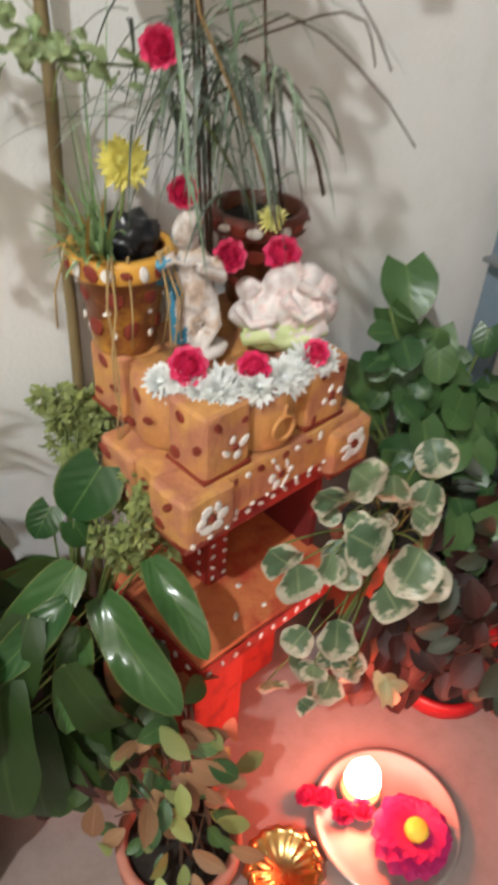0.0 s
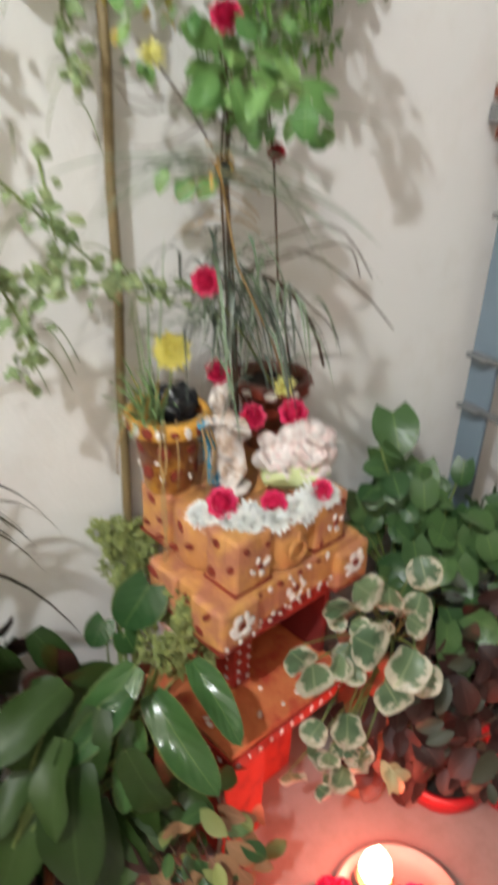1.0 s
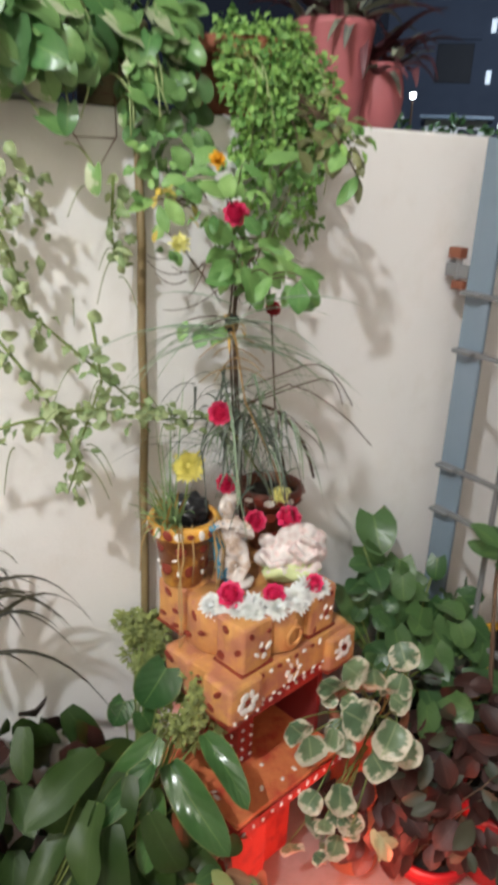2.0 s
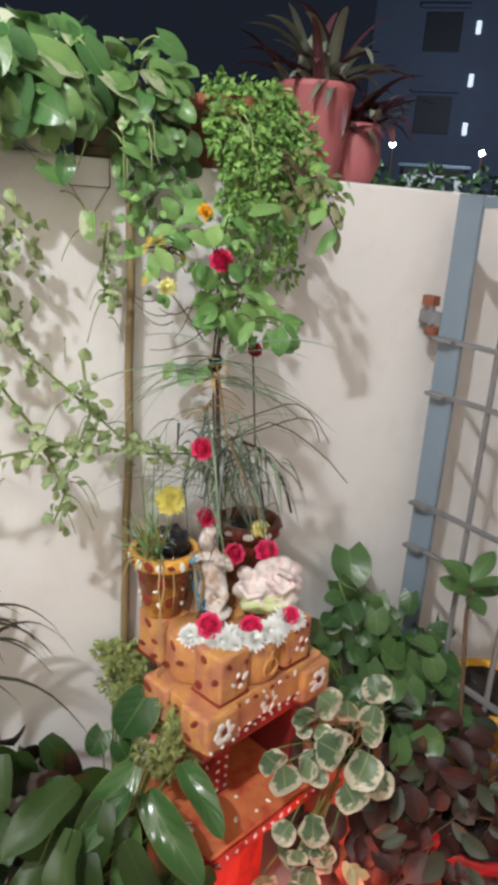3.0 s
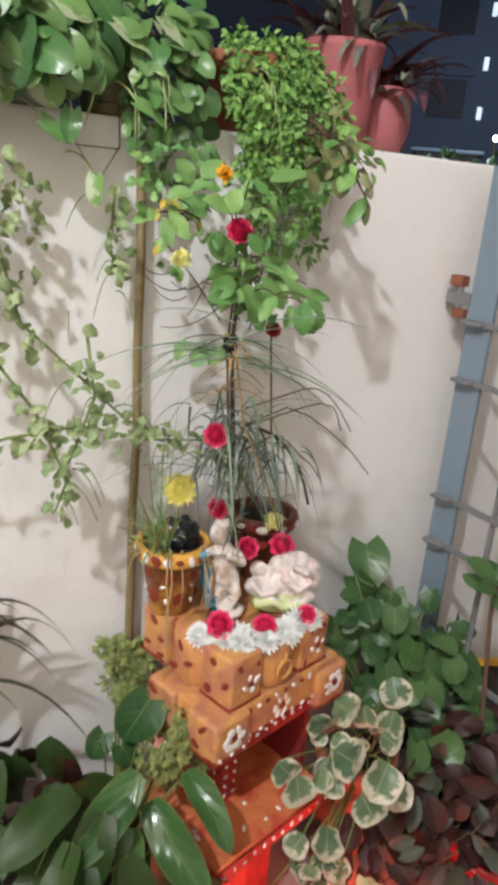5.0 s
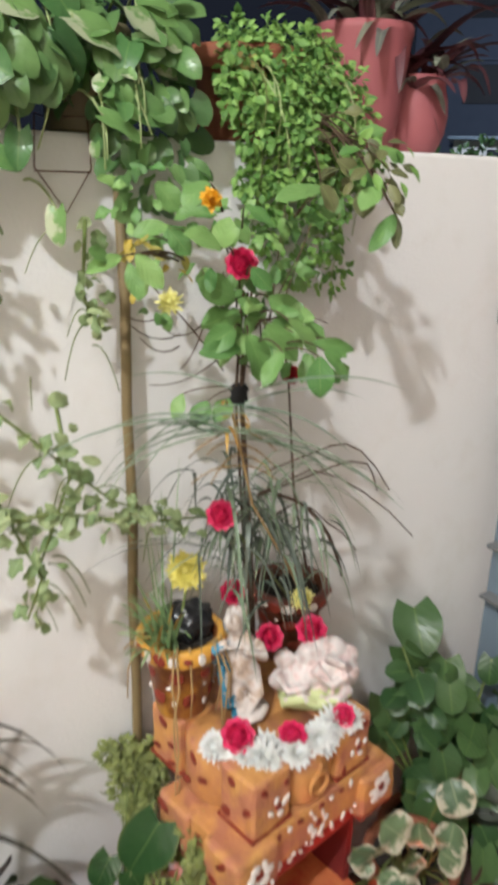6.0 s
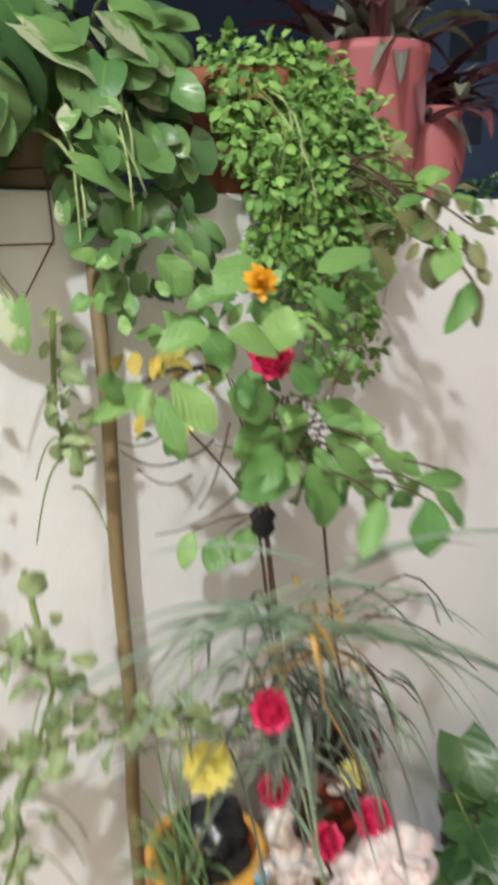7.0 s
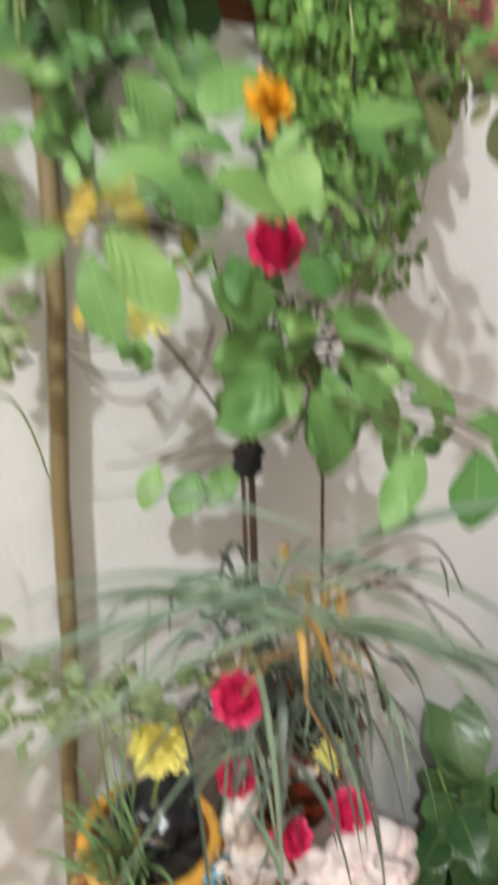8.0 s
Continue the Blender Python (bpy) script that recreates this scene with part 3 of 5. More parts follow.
def shrine():
    rng = random.Random(3)
    s = thing("shrine_planter", "hand-painted orange concrete shrine planter with red and white dots", "planter", (-0.058, -0.291, 0), 11)
    bm = bmesh.new()
    box(bm, (0.045, 0.03, 0), (0.145, 0.2, 0.3), 0.008)
    part("base", bm, RED, s, "dark red painted base")
    # Second leg is added to fill the dark red area under the slab
    bm = bmesh.new()
    box(bm, (0.2, 0.09, 0), (0.285, 0.2, 0.3), 0.008)
    part("base", bm, RED, s, "dark red painted base")
    bm = bmesh.new()
    box(bm, (0.02, -0.012, 0.3), (0.3, 0.215, 0.335), 0.004)
    slab = part("slab", hand_made(bm), SLAB_PAINT, s)
    bm = bmesh.new()
    box(bm, (0.017, -0.016, 0.301), (0.303, -0.0125, 0.327), 0.001)
    box(bm, (0.015, -0.012, 0.301), (0.0195, 0.2, 0.327), 0.001)
    part("painted_edge", bm, RED, slab, "red painted edge with white dots")
    for k in range(12):
        dab(WHITE_DOT, slab, (0.03 + 0.024 * k, -0.0165, 0.314 + rng.uniform(-0.003, 0.003)), (0, -1, 0.05), 0.0045, rng)
    for k in range(7):
        dab(WHITE_DOT, slab, (0.0145, 0.01 + 0.027 * k, 0.314), (-1, 0, 0.05), 0.0045, rng)
    for p in ((0.06, 0.03), (0.066, 0.042), (0.15, 0.06), (0.11, 0.02), (0.035, 0.06), (0.04, 0.072), (0.19, 0.012), (0.155, 0.01), (0.09, 0.09)):
        dab(WHITE_DOT, slab, (*p, 0.3352), (0, 0, 1), 0.006, rng)
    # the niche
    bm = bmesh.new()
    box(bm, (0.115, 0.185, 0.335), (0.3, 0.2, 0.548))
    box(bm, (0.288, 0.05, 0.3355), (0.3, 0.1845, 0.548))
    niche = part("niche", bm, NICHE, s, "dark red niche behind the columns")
    for x0, x1 in ((0.112, 0.15),):
        bm = bmesh.new()
        box(bm, (x0, 0.085, 0.335), (x1, 0.185, 0.55), 0.006)
        c = part("column", bm, RED, s, "red column with white dots")
        for k in range(9):
            z = 0.352 + 0.022 * k
            for x in ((x0 + 0.008, x1 - 0.008)):
                dab(WHITE_DOT, c, (x, 0.0845, z), (0, -1, 0), 0.0042, rng)
            dab(WHITE_DOT, c, (x0 - 0.0005, 0.105, z), (-1, 0, 0), 0.0042, rng)
            dab(WHITE_DOT, c, (x0 - 0.0005, 0.15, z + 0.008), (-1, 0, 0), 0.0042, rng)
        # the lower tier
    bm = bmesh.new()
    box(bm, (0.012, 0.012, 0.55), (0.313, 0.172, 0.615), 0.006)
    tier = part("lower_tier", hand_made(bm), ORANGE, s)
    bm = bmesh.new()
    box(bm, (0.02, 0.02, 0.515), (0.305, 0.165, 0.5465), 0.003)
    band = part("painted_band", bm, RED, s, "red painted band with white dots")
    for k in range(13):
        dab(WHITE_DOT, band, (0.03 + 0.022 * k, 0.0195, 0.534), (0, -1, 0), 0.0046, rng)
    for k in range(5):
        dab(WHITE_DOT, band, (0.0195, 0.03 + 0.025 * k, 0.534), (-1, 0, 0), 0.0046, rng)
    for x, y in ((0, 0), (0.25, 0), (0.004, 0.105), (0.25, 0.105)):
        bm = bmesh.new()
        box(bm, (x, y, 0.526 if x and not y else 0.546), (x + 0.078, y + 0.07, 0.6 if x and not y else 0.617), 0.01, 3)
        part("corner_block", hand_made(bm), ORANGE, tier)
        # Maroon strip put in for the shadow gap below the block
        bm = bmesh.new()
        z = 0.524 if x and not y else 0.544
        box(bm, (x + 0.001, y + 0.001, z), (x + 0.077, y + 0.069, z + 0.01), 0.001)
        part("gap_shade_strip", bm, DARK_RED, tier, "dark maroon strip put in for the shadow gap")
    for cx, cz in ((0.04, 0.582), (0.29, 0.57), (0.165, 0.575)):
        dab(RED_DOT, tier, (cx, -0.0015 if cx != 0.165 else 0.0115, cz), (0, -1, 0), 0.009, rng)
        for k in range(6):
            a = k * math.pi / 3
            dab(WHITE_DOT, tier, (cx + 0.016 * math.cos(a), -0.0015 if cx != 0.165 else 0.0115, cz + 0.016 * math.sin(a)), (0, -1, 0), 0.0095 if cx != 0.165 else 0.007, rng)
    for k in range(8):
        dab(WHITE_DOT if k % 2 else RED_DOT, tier, (0.085 + 0.021 * k, 0.0112, 0.604), (0, -1, 0), 0.006, rng)
    for k in range(12):
        dab(WHITE_DOT, tier, (0.012 + 0.026 * k, -0.001 if k < 3 or k > 9 else 0.0112, 0.5535), (0, -1, 0), 0.0042, rng)
    for y, z in ((0.03, 0.6), (0.045, 0.565), (0.09, 0.59), (0.13, 0.575), (0.16, 0.6)):
        dab(RED_DOT, tier, (-0.0005 if y < 0.07 else 0.0035 if y > 0.11 else 0.0115, y, z), (-1, 0, 0), 0.0095, rng)
    # the upper tier with its corner blocks and round panels
    bm = bmesh.new()
    box(bm, (0.052, 0.03, 0.617), (0.268, 0.232, 0.7), 0.005)
    top = part("upper_tier", hand_made(bm), ORANGE, s)
    for x, y in ((0.042, 0.017), (0.206, 0.017), (0.042, 0.172), (0.206, 0.172)):
        bm = bmesh.new()
        box(bm, (x, y, 0.6175), (x + 0.07, y + 0.068, 0.708), 0.009, 3)
        part("corner_block", hand_made(bm), ORANGE, top)
        # Same strip again, colouring in the shadow gap above the lower tier
        bm = bmesh.new()
        box(bm, (x - 0.0015, y - 0.0015, 0.6172), (x + 0.0715, y + 0.0695, 0.6225), 0.001)
        part("gap_shade_strip", bm, DARK_RED, top, "dark maroon strip put in for the shadow gap")
    bm = bmesh.new()
    for k in range(2):
        lathe(bm, [(0.046, 0.618), (0.05, 0.623), (0.05, 0.69), (0.045, 0.704)] if not k else [(0.05, 0.618), (0.053, 0.623), (0.053, 0.69), (0.048, 0.703)], 24,
              (0.159, 0.062, 0) if not k else (0.087, 0.128, 0))
    part("round_panel", bm, ORANGE, top, smooth=True)
    bm = bmesh.new()
    ring = [(0.159 + 0.017 * math.cos(a / 9 * math.pi), 0.0105, 0.65 + 0.017 * math.sin(a / 9 * math.pi)) for a in range(-13, 10)]
    tube(bm, ring, [0.0032, 0.0032], 6)
    tube(bm, [(0.159, 0.0108, 0.664), (0.161, 0.0108, 0.682)], [0.0032, 0.002], 6)
    part("relief", bm, ORANGE, top, smooth=True)
    for cx, cz in ((0.087, 0.652), (0.25, 0.655)):
        dab(RED_DOT, top, (cx, 0.0165, cz), (0, -1, 0), 0.0075, rng)
        for k in range(4):
            a = k * math.pi / 2 + 0.3
            dab(WHITE_DOT, top, (cx + 0.014 * math.cos(a), 0.0165, cz + 0.013 * math.sin(a)), (0, -1, 0), 0.0068, rng)
    for x, z in ((0.06, 0.69), (0.1, 0.685), (0.23, 0.69), (0.262, 0.69), (0.22, 0.63)):
        dab(RED_DOT, top, (x, 0.0165, z), (0, -1, 0), 0.0062, rng)
    for y, z in ((0.03, 0.66), (0.06, 0.69), (0.07, 0.635), (0.19, 0.66), (0.21, 0.69), (0.225, 0.64), (0.19, 0.63)):
        dab(RED_DOT, top, (0.0415, y, z), (-1, 0, 0), 0.0088, rng)
    for y, z in ((0.11, 0.66), (0.13, 0.685), (0.145, 0.64)):
        dab(RED_DOT, top, (0.0335, y, z), (-1, 0, 0), 0.0088, rng)


shrine()


def dotted_pot(place, r, h, body, rim, label, seed):
    rng = random.Random(seed)
    p = thing("flower_pot", label, "pot", place, group="painted pots on the shrine")
    bm = bmesh.new()
    lathe(bm, pot_profile(r, h, lip=0.007, taper=0.62, lip_h=0.024), 32, caps=(True, False))
    body_ob = part("body", bm, body, p, smooth=True)
    bm = bmesh.new()
    lathe(bm, [(r + 0.0005, h - 0.0245), (r + 0.003, h - 0.02), (r + 0.003, h - 0.004), (r + 0.0005, h + 0.0005), (r - 0.008, h + 0.0008), (r - 0.009, h - 0.006)], 32, caps=(False, False))
    rim_ob = part("rim", bm, rim, p, smooth=True)
    for k in range(20):
        a = 2 * math.pi * k / 20
        n = Vector((math.cos(a), math.sin(a), 0))
        dab(WHITE_DOT if k % 2 else RED_DOT, p, n * (r + 0.0032) + Vector((0, 0, h - 0.012)), n, 0.0088, rng)
    for ring, z in ((14, 0.62), (12, 0.3)):
        for k in range(ring):
            a = 2 * math.pi * (k + 0.3 * ring) / ring
            n = Vector((math.cos(a), math.sin(a), 0))
            rr = r * 0.62 + (r * 0.35 - 0.007) * z * 1.22
            if k % 2:
                dab(RED_DOT, p, n * rr + Vector((0, 0, h * z)), n, 0.013, rng)
            for q in range(3):
                if k % 2 == 0 and q < 2 or q == 2 and rng.random() < 0.3:
                    dab(WHITE_DOT, p, n * rr + Vector((rng.uniform(-0.006, 0.006), rng.uniform(-0.006, 0.006), h * z + 0.014 * (q - 0.5))), n, 0.005, rng)
    s = part("soil", soil_disc(r - 0.0145, rng), SOIL, p, at=pose(0, 0, h - 0.016))
    return p


dotted_pot((-0.026, -0.074, 0.7075), 0.06, 0.126, OCHRE, OCHRE_RIM, "orange terracotta pot painted with red and white dots on the shrine", 5)
dotted_pot((0.18, -0.04, 0.7085), 0.062, 0.126, BROWN_POT, MAROON, "dark brown pot with a white-dotted maroon rim on the shrine", 6)


# ---- statues ----
def ceramic(name, side, skin, low, cut_x, cut_z):
    """Glazed in fields: one colour on one side, another towards the base, pale elsewhere."""
    n = Nodes(name, 0.45)
    x, y, z = n.split(n.coords())
    wob = n.math("MULTIPLY", n.math("SUBTRACT", n.noise(70, 2), 0.5), 0.06)
    pale = n.ramp(n.noise(38, 3), [(0.36, rgb(skin, 0.65)), (0.43, skin), (0.52, (0.62, 0.58, 0.56)), (0.66, rgb(skin, 0.75))])
    c = n.mix(n.math("LESS_THAN", n.math("ADD", z, wob), cut_z), pale, low)
    c = n.mix(n.math("LESS_THAN", n.math("ADD", x, wob), cut_x), c, side)
    n.set("Base Color", c)
    n.set("Coat Weight", 0.15)
    n.bump(n.noise(90, 4), 0.4, 0.002)
    return n.mat


def blob(bm, at, r, squash=(1, 1, 1)):
    bmesh.ops.create_uvsphere(bm, u_segments=16, v_segments=10, radius=r, matrix=Matrix.Translation(at) @ Matrix.Diagonal((*squash, 1)))


def fuse(ob):
    """Melts the pieces of a moulded figure into one skin."""
    mod = ob.modifiers.new("fuse", "REMESH")
    mod.mode, mod.voxel_size, mod.use_smooth_shade = "VOXEL", 0.0022, True
    return ob


def lumpy(bm, first, amount, scale):
    """Roughens the vertices made after the first few, as hand-moulded clay."""
    bm.verts.ensure_lookup_table()
    for v in bm.verts[first:]:
        v.co += Vector((noise.noise(v.co * scale), noise.noise(v.co * scale + Vector((7, 0, 0))), noise.noise(v.co * scale + Vector((0, 9, 0))))) * amount


def statues():
    bm = bmesh.new()
    lathe(bm, [(0.024, 0), (0.025, 0.006), (0.019, 0.011)], 18)
    tube(bm, [(-0.006, 0, 0.008), (-0.012, -0.004, 0.032), (-0.005, 0, 0.062)], [0.0065, 0.013], 10)
    tube(bm, [(-0.002, -0.016, 0.01), (0.012, -0.012, 0.034), (0.006, 0, 0.062)], [0.006, 0.013], 10)
    lathe(bm, [(0.014, 0.048), (0.0185, 0.058), (0.017, 0.074), (0.0185, 0.09), (0.0195, 0.1), (0.013, 0.108), (0.0075, 0.116)], 18)
    blob(bm, (-0.003, -0.004, 0.126), 0.0145, (0.95, 1, 1.15))
    blob(bm, (0.002, 0.004, 0.136), 0.0135, (1.1, 1.0, 0.8))
    tube(bm, [(-0.02, 0, 0.099), (-0.033, -0.012, 0.086), (-0.03, -0.025, 0.106), (-0.014, -0.022, 0.112)], [0.0075, 0.0055], 8)
    tube(bm, [(0.02, 0, 0.099), (0.027, -0.016, 0.084), (0.004, -0.026, 0.1)], [0.0075, 0.0055], 8)
    tube(bm, [(-0.04, -0.026, 0.112), (0.014, -0.024, 0.103)], [0.0026, 0.0026], 6)
    tube(bm, [(-0.022, 0.003, 0.1), (-0.027, 0.004, 0.06), (-0.023, 0.002, 0.014)], [0.006, 0.0105], 8)
    lumpy(bm, 0, 0.0035, 70)
    m = ceramic("blue_white_ceramic", (0.03, 0.2, 0.32), (0.5, 0.38, 0.3), (0.66, 0.6, 0.56), -0.018, 0.03)
    fuse(single("figurine", bm, m, "small glazed figurine in blue and white on the shrine", "figurine", True, at=pose(0.05, -0.142, 0.708, -9, -5, 0) @ pose(0, 0, 0, 0, 0, -28) @ Matrix.Scale(1.16, 4)))
    bm = bmesh.new()
    blob(bm, (0, 0, 0.014), 0.054, (1.0, 0.55, 0.3))
    for x, z, r in ((-0.046, 0.045, 0.019), (-0.045, 0.076, 0.015), (-0.012, 0.05, 0.026), (-0.004, 0.078, 0.024), (0.02, 0.058, 0.03), (0.026, 0.084, 0.022), (0.046, 0.05, 0.022), (0.046, 0.075, 0.018),
                    (-0.03, 0.028, 0.018), (0.0, 0.03, 0.022), (0.036, 0.026, 0.02), (0.008, 0.09, 0.018)):
        blob(bm, (x, -0.003 + 0.25 * (z - 0.05), z), r, (1.05, 0.8, 1.0))
    tube(bm, [(-0.055, -0.012, 0.06), (-0.04, -0.026, 0.042), (-0.012, -0.026, 0.05)], [0.008, 0.006], 8)
    tube(bm, [(-0.006, -0.02, 0.075), (0.02, -0.03, 0.052), (0.044, -0.024, 0.064)], [0.009, 0.007], 8)
    tube(bm, [(0.01, -0.02, 0.09), (0.034, -0.024, 0.082), (0.054, -0.01, 0.06)], [0.007, 0.006], 8)
    tube(bm, [(-0.05, -0.02, 0.02), (-0.02, -0.032, 0.03), (0.0, -0.03, 0.02), (0.03, -0.032, 0.028), (0.052, -0.018, 0.03)], [0.01] * 5, 8)
    lumpy(bm, 0, 0.005, 30)
    m = ceramic("pale_ceramic", (0.6, 0.5, 0.5), (0.7, 0.55, 0.53), (0.5, 0.56, 0.28), -0.065, 0.034)
    fuse(single("figurine", bm, m, "pale pink and green glazed figurine group on the shrine", "figurine", True, at=pose(0.143, -0.163, 0.706, 0, 0, -24)))


statues()
ROSE_M = rose_mesh("rose", ROSE, 0.0148)
ROSE_DARK_M = rose_mesh("dark_rose", DARK_ROSE, 0.0158)


def rose(at, way, scale, mesh=None, label="single red rose laid on the shrine"):
    ob = new("rose", mesh or ROSE_M)
    y = Vector(way).normalized()
    ob.matrix_basis = Matrix.Translation(at) @ y.to_track_quat("Z", "Y").to_matrix().to_4x4() @ Matrix.Scale(scale, 4)
    tagged(ob, label, "rose", "red roses")


TO_CAM = Vector((-0.45, -0.75, 0.45))
for p, s in (((-0.004, -0.196, 0.733), 1.35), ((0.066, -0.226, 0.73), 1.2), ((0.15, -0.228, 0.726), 1.0)):
    rose(p, TO_CAM + jitter(random.Random(s), 0.3), s)
rose((0.037, -0.107, 0.892), TO_CAM, 1.05, label="red rose on the figurine's head")
rose((0.08, -0.138, 0.824), TO_CAM, 1.15, label="red rose resting on the figurine group")
rose((0.149, -0.143, 0.814), TO_CAM + Vector((0, 0, 0.3)), 1.35, label="red rose resting on the figurine group")
rose((-0.018, -0.168, 1.045), TO_CAM, 1.1, label="red rose on a stem above the shrine")
rose((0.049, -0.09, 1.33), TO_CAM, 1.2, None, "crimson rose among the bush leaves")
rose((0.157, -0.05, 1.172), TO_CAM, 0.75, ROSE_DARK_M, "dark red rosebud among the bush leaves")


def flower(name, at, way, radius, mat, label, category, petals=16, layers=5, group="", slim=0.27):
    bm = bmesh.new()
    uvl = bm.loops.layers.uv.new("UVMap")
    rng = random.Random(int(1e4 * radius) + petals)
    for k in range(layers):
        for i in range(petals):
            m = pose(0, 0, 0, rng.uniform(-7, 7), rng.uniform(-7, 7), 0) @ pose(0, 0, radius * 0.06 * k, 0, 0, 360 * (i + 0.5 * (k % 2)) / petals) @ pose(0, radius * 0.08, 0, 8 + 84 * k / layers)
            leaf_into(bm, uvl, m, radius * (1 - 0.085 * k) * rng.uniform(0.8, 1.1), radius * slim, "paddle", rng.uniform(-0.2, 0.4), 0.3, 0, 3)
    weld(bm, radius * 0.16)
    m = Matrix.Translation(at) @ Vector(way).normalized().to_track_quat("Z", "Y").to_matrix().to_4x4()
    return single(name, bm, mat, label, category, True, group, at=m)


flower("yellow_chrysanthemum", (-0.012, -0.062, 0.916), (-0.5, -0.72, 0.42), 0.029, YELLOW, "bright yellow chrysanthemum above the painted pot", "flower", 22, 9, slim=0.27)
flower("yellow_flower", (0.16, -0.101, 0.841), (-0.4, -0.55, 0.75), 0.019, YELLOW, "small yellow chrysanthemum on the dark pot's rim", "flower", 16, 7, slim=0.22)
flower("yellow_flower", (-0.043, -0.081, 1.289), TO_CAM, 0.017, YELLOW, "small yellow flower among the bush leaves", "flower", 12, 4)
flower("golden_flower", (-0.057, -0.208, 1.408), TO_CAM, 0.013, GOLD, "golden yellow bloom among the bush leaves", "flower", 6, 4, slim=0.6)


def crumpled_bag():
    bm = bmesh.new()
    bmesh.ops.create_icosphere(bm, subdivisions=4, radius=1.0)
    for v in bm.verts:
        k = 1 + 0.3 * noise.noise(v.co * 2.2) + 0.16 * abs(noise.noise(v.co * 6.0)) + 0.05 * noise.noise(v.co * 15.0)
        v.co = Vector((v.co.x * 0.038 * k, v.co.y * 0.034 * k, max(-0.016, v.co.z * 0.028 * k)))
    single("plastic_bag", bm, plain("black_plastic", (0.014, 0.014, 0.016), 0.3, vary=0.3), "crumpled black plastic bag stuffed in the painted pot", "bag", True, at=pose(-0.012, -0.06, 0.832))


crumpled_bag()


def garland():
    rng = random.Random(8)
    g = thing("garland", "garland of white chrysanthemums along the shrine's edge", "garland", (0, 0, 0))
    for k in range(17):
        u = k / 16
        p = Vector((-0.022 + 0.188 * u, -0.19 - 0.037 * u - 0.03 * math.sin(u * math.pi), 0.71)) + Vector((rng.uniform(-0.004, 0.004), rng.uniform(-0.012, 0.018), rng.uniform(-0.008, 0.008)))
        bm = bmesh.new()
        uvl = bm.loops.layers.uv.new("UVMap")
        for q in range(5):
            for i in range(14):
                m = pose(0, 0, 0.002 * q, rng.uniform(-8, 8), rng.uniform(-8, 8), 360 * (i + 0.5 * q) / 14) @ pose(0, 0.003, 0, 4 + 18 * q)
                leaf_into(bm, uvl, m, (0.024 - 0.002 * q) * rng.uniform(0.8, 1.1), 0.007, "paddle", 0.25, 0.3, 0, 3)
        weld(bm, 0.0035)
        m = Matrix.Translation(p) @ (TO_CAM + jitter(rng, 0.5)).normalized().to_track_quat("Z", "Y").to_matrix().to_4x4()
        part("bloom", bm, WHITE_PETAL, g, smooth=True, at=m)


garland()


# ---- lamp plate on the floor ----
def offerings():
    bm = bmesh.new()
    lathe(bm, [(0.09, 0.0), (0.098, 0.002), (0.112, 0.014), (0.116, 0.0155), (0.116, 0.0175), (0.109, 0.0165), (0.096, 0.006), (0.05, 0.005)], 40)
    single("plate", bm, PLATE, "round metal offering plate on the floor", "plate", True, at=pose(0.195, -0.487, 0.001))
    t = thing("oil_lamp", "lit clay oil lamp burning on the plate", "lamp", (0.183, -0.432, 0.0075))
    bm = bmesh.new()
    lathe(bm, [(0.016, 0), (0.026, 0.008), (0.033, 0.024), (0.031, 0.026), (0.027, 0.018), (0.01, 0.014)], 22)
    part("bowl", bm, WICK, t, smooth=True)
    bm = bmesh.new()
    lathe(bm, [(0.004, 0.02), (0.022, 0.03), (0.029, 0.046), (0.025, 0.068), (0.013, 0.09), (0.001, 0.112)], 14)
    f = part("flame", bm, FLAME, t, "bright yellow-white flame", True)
    f.visible_shadow = False
    bm = bmesh.new()
    uvl = bm.loops.layers.uv.new("UVMap")
    for k in range(3):
        for i in range(13):
            m = pose(0, 0, 0.004 * k, 0, 0, 360 * (i + 0.5 * k) / 13 + 5 * math.sin(7 * i)) @ pose(0, 0.006, 0, 5 + 13 * k)
            leaf_into(bm, uvl, m, (0.064 - 0.008 * k) * (1 + 0.05 * math.sin(5 * i)), 0.042 - 0.005 * k, "round", 0.25, 0.2, 0.1, 6, i)
    weld(bm, 0.0068)
    h = single("magenta_flower", bm, MAGENTA, "large magenta flower with a yellow heart on the plate", "flower", True, at=pose(0.208, -0.528, 0.022, 8, 4, 0))
    bm = bmesh.new()
    lathe(bm, [(0.012, 0.012), (0.018, 0.016), (0.0185, 0.026), (0.014, 0.032)], 20)
    part("flower_heart", bm, YELLOW_WAX, h, "raised yellow heart", True)
    bm = bmesh.new()
    lathe(bm, [(0.025, 0), (0.045, 0.01), (0.058, 0.03), (0.055, 0.042), (0.048, 0.044), (0.045, 0.036), (0.02, 0.02)], 64, wave=0.05, lobes=16)
    single("brass_bowl", bm, BRASS, "small fluted brass bowl on the floor", "bowl", True, at=pose(0.01, -0.47, 0))
    rng = random.Random(12)
    for p in ((0.125, -0.415), (0.14, -0.445), (0.105, -0.4), (0.165, -0.46)):
        rose((*p, 0.02), Vector((0, 0, 1)) + jitter(rng, 0.6), 1.15, label="loose red rose on the offering plate")


offerings()


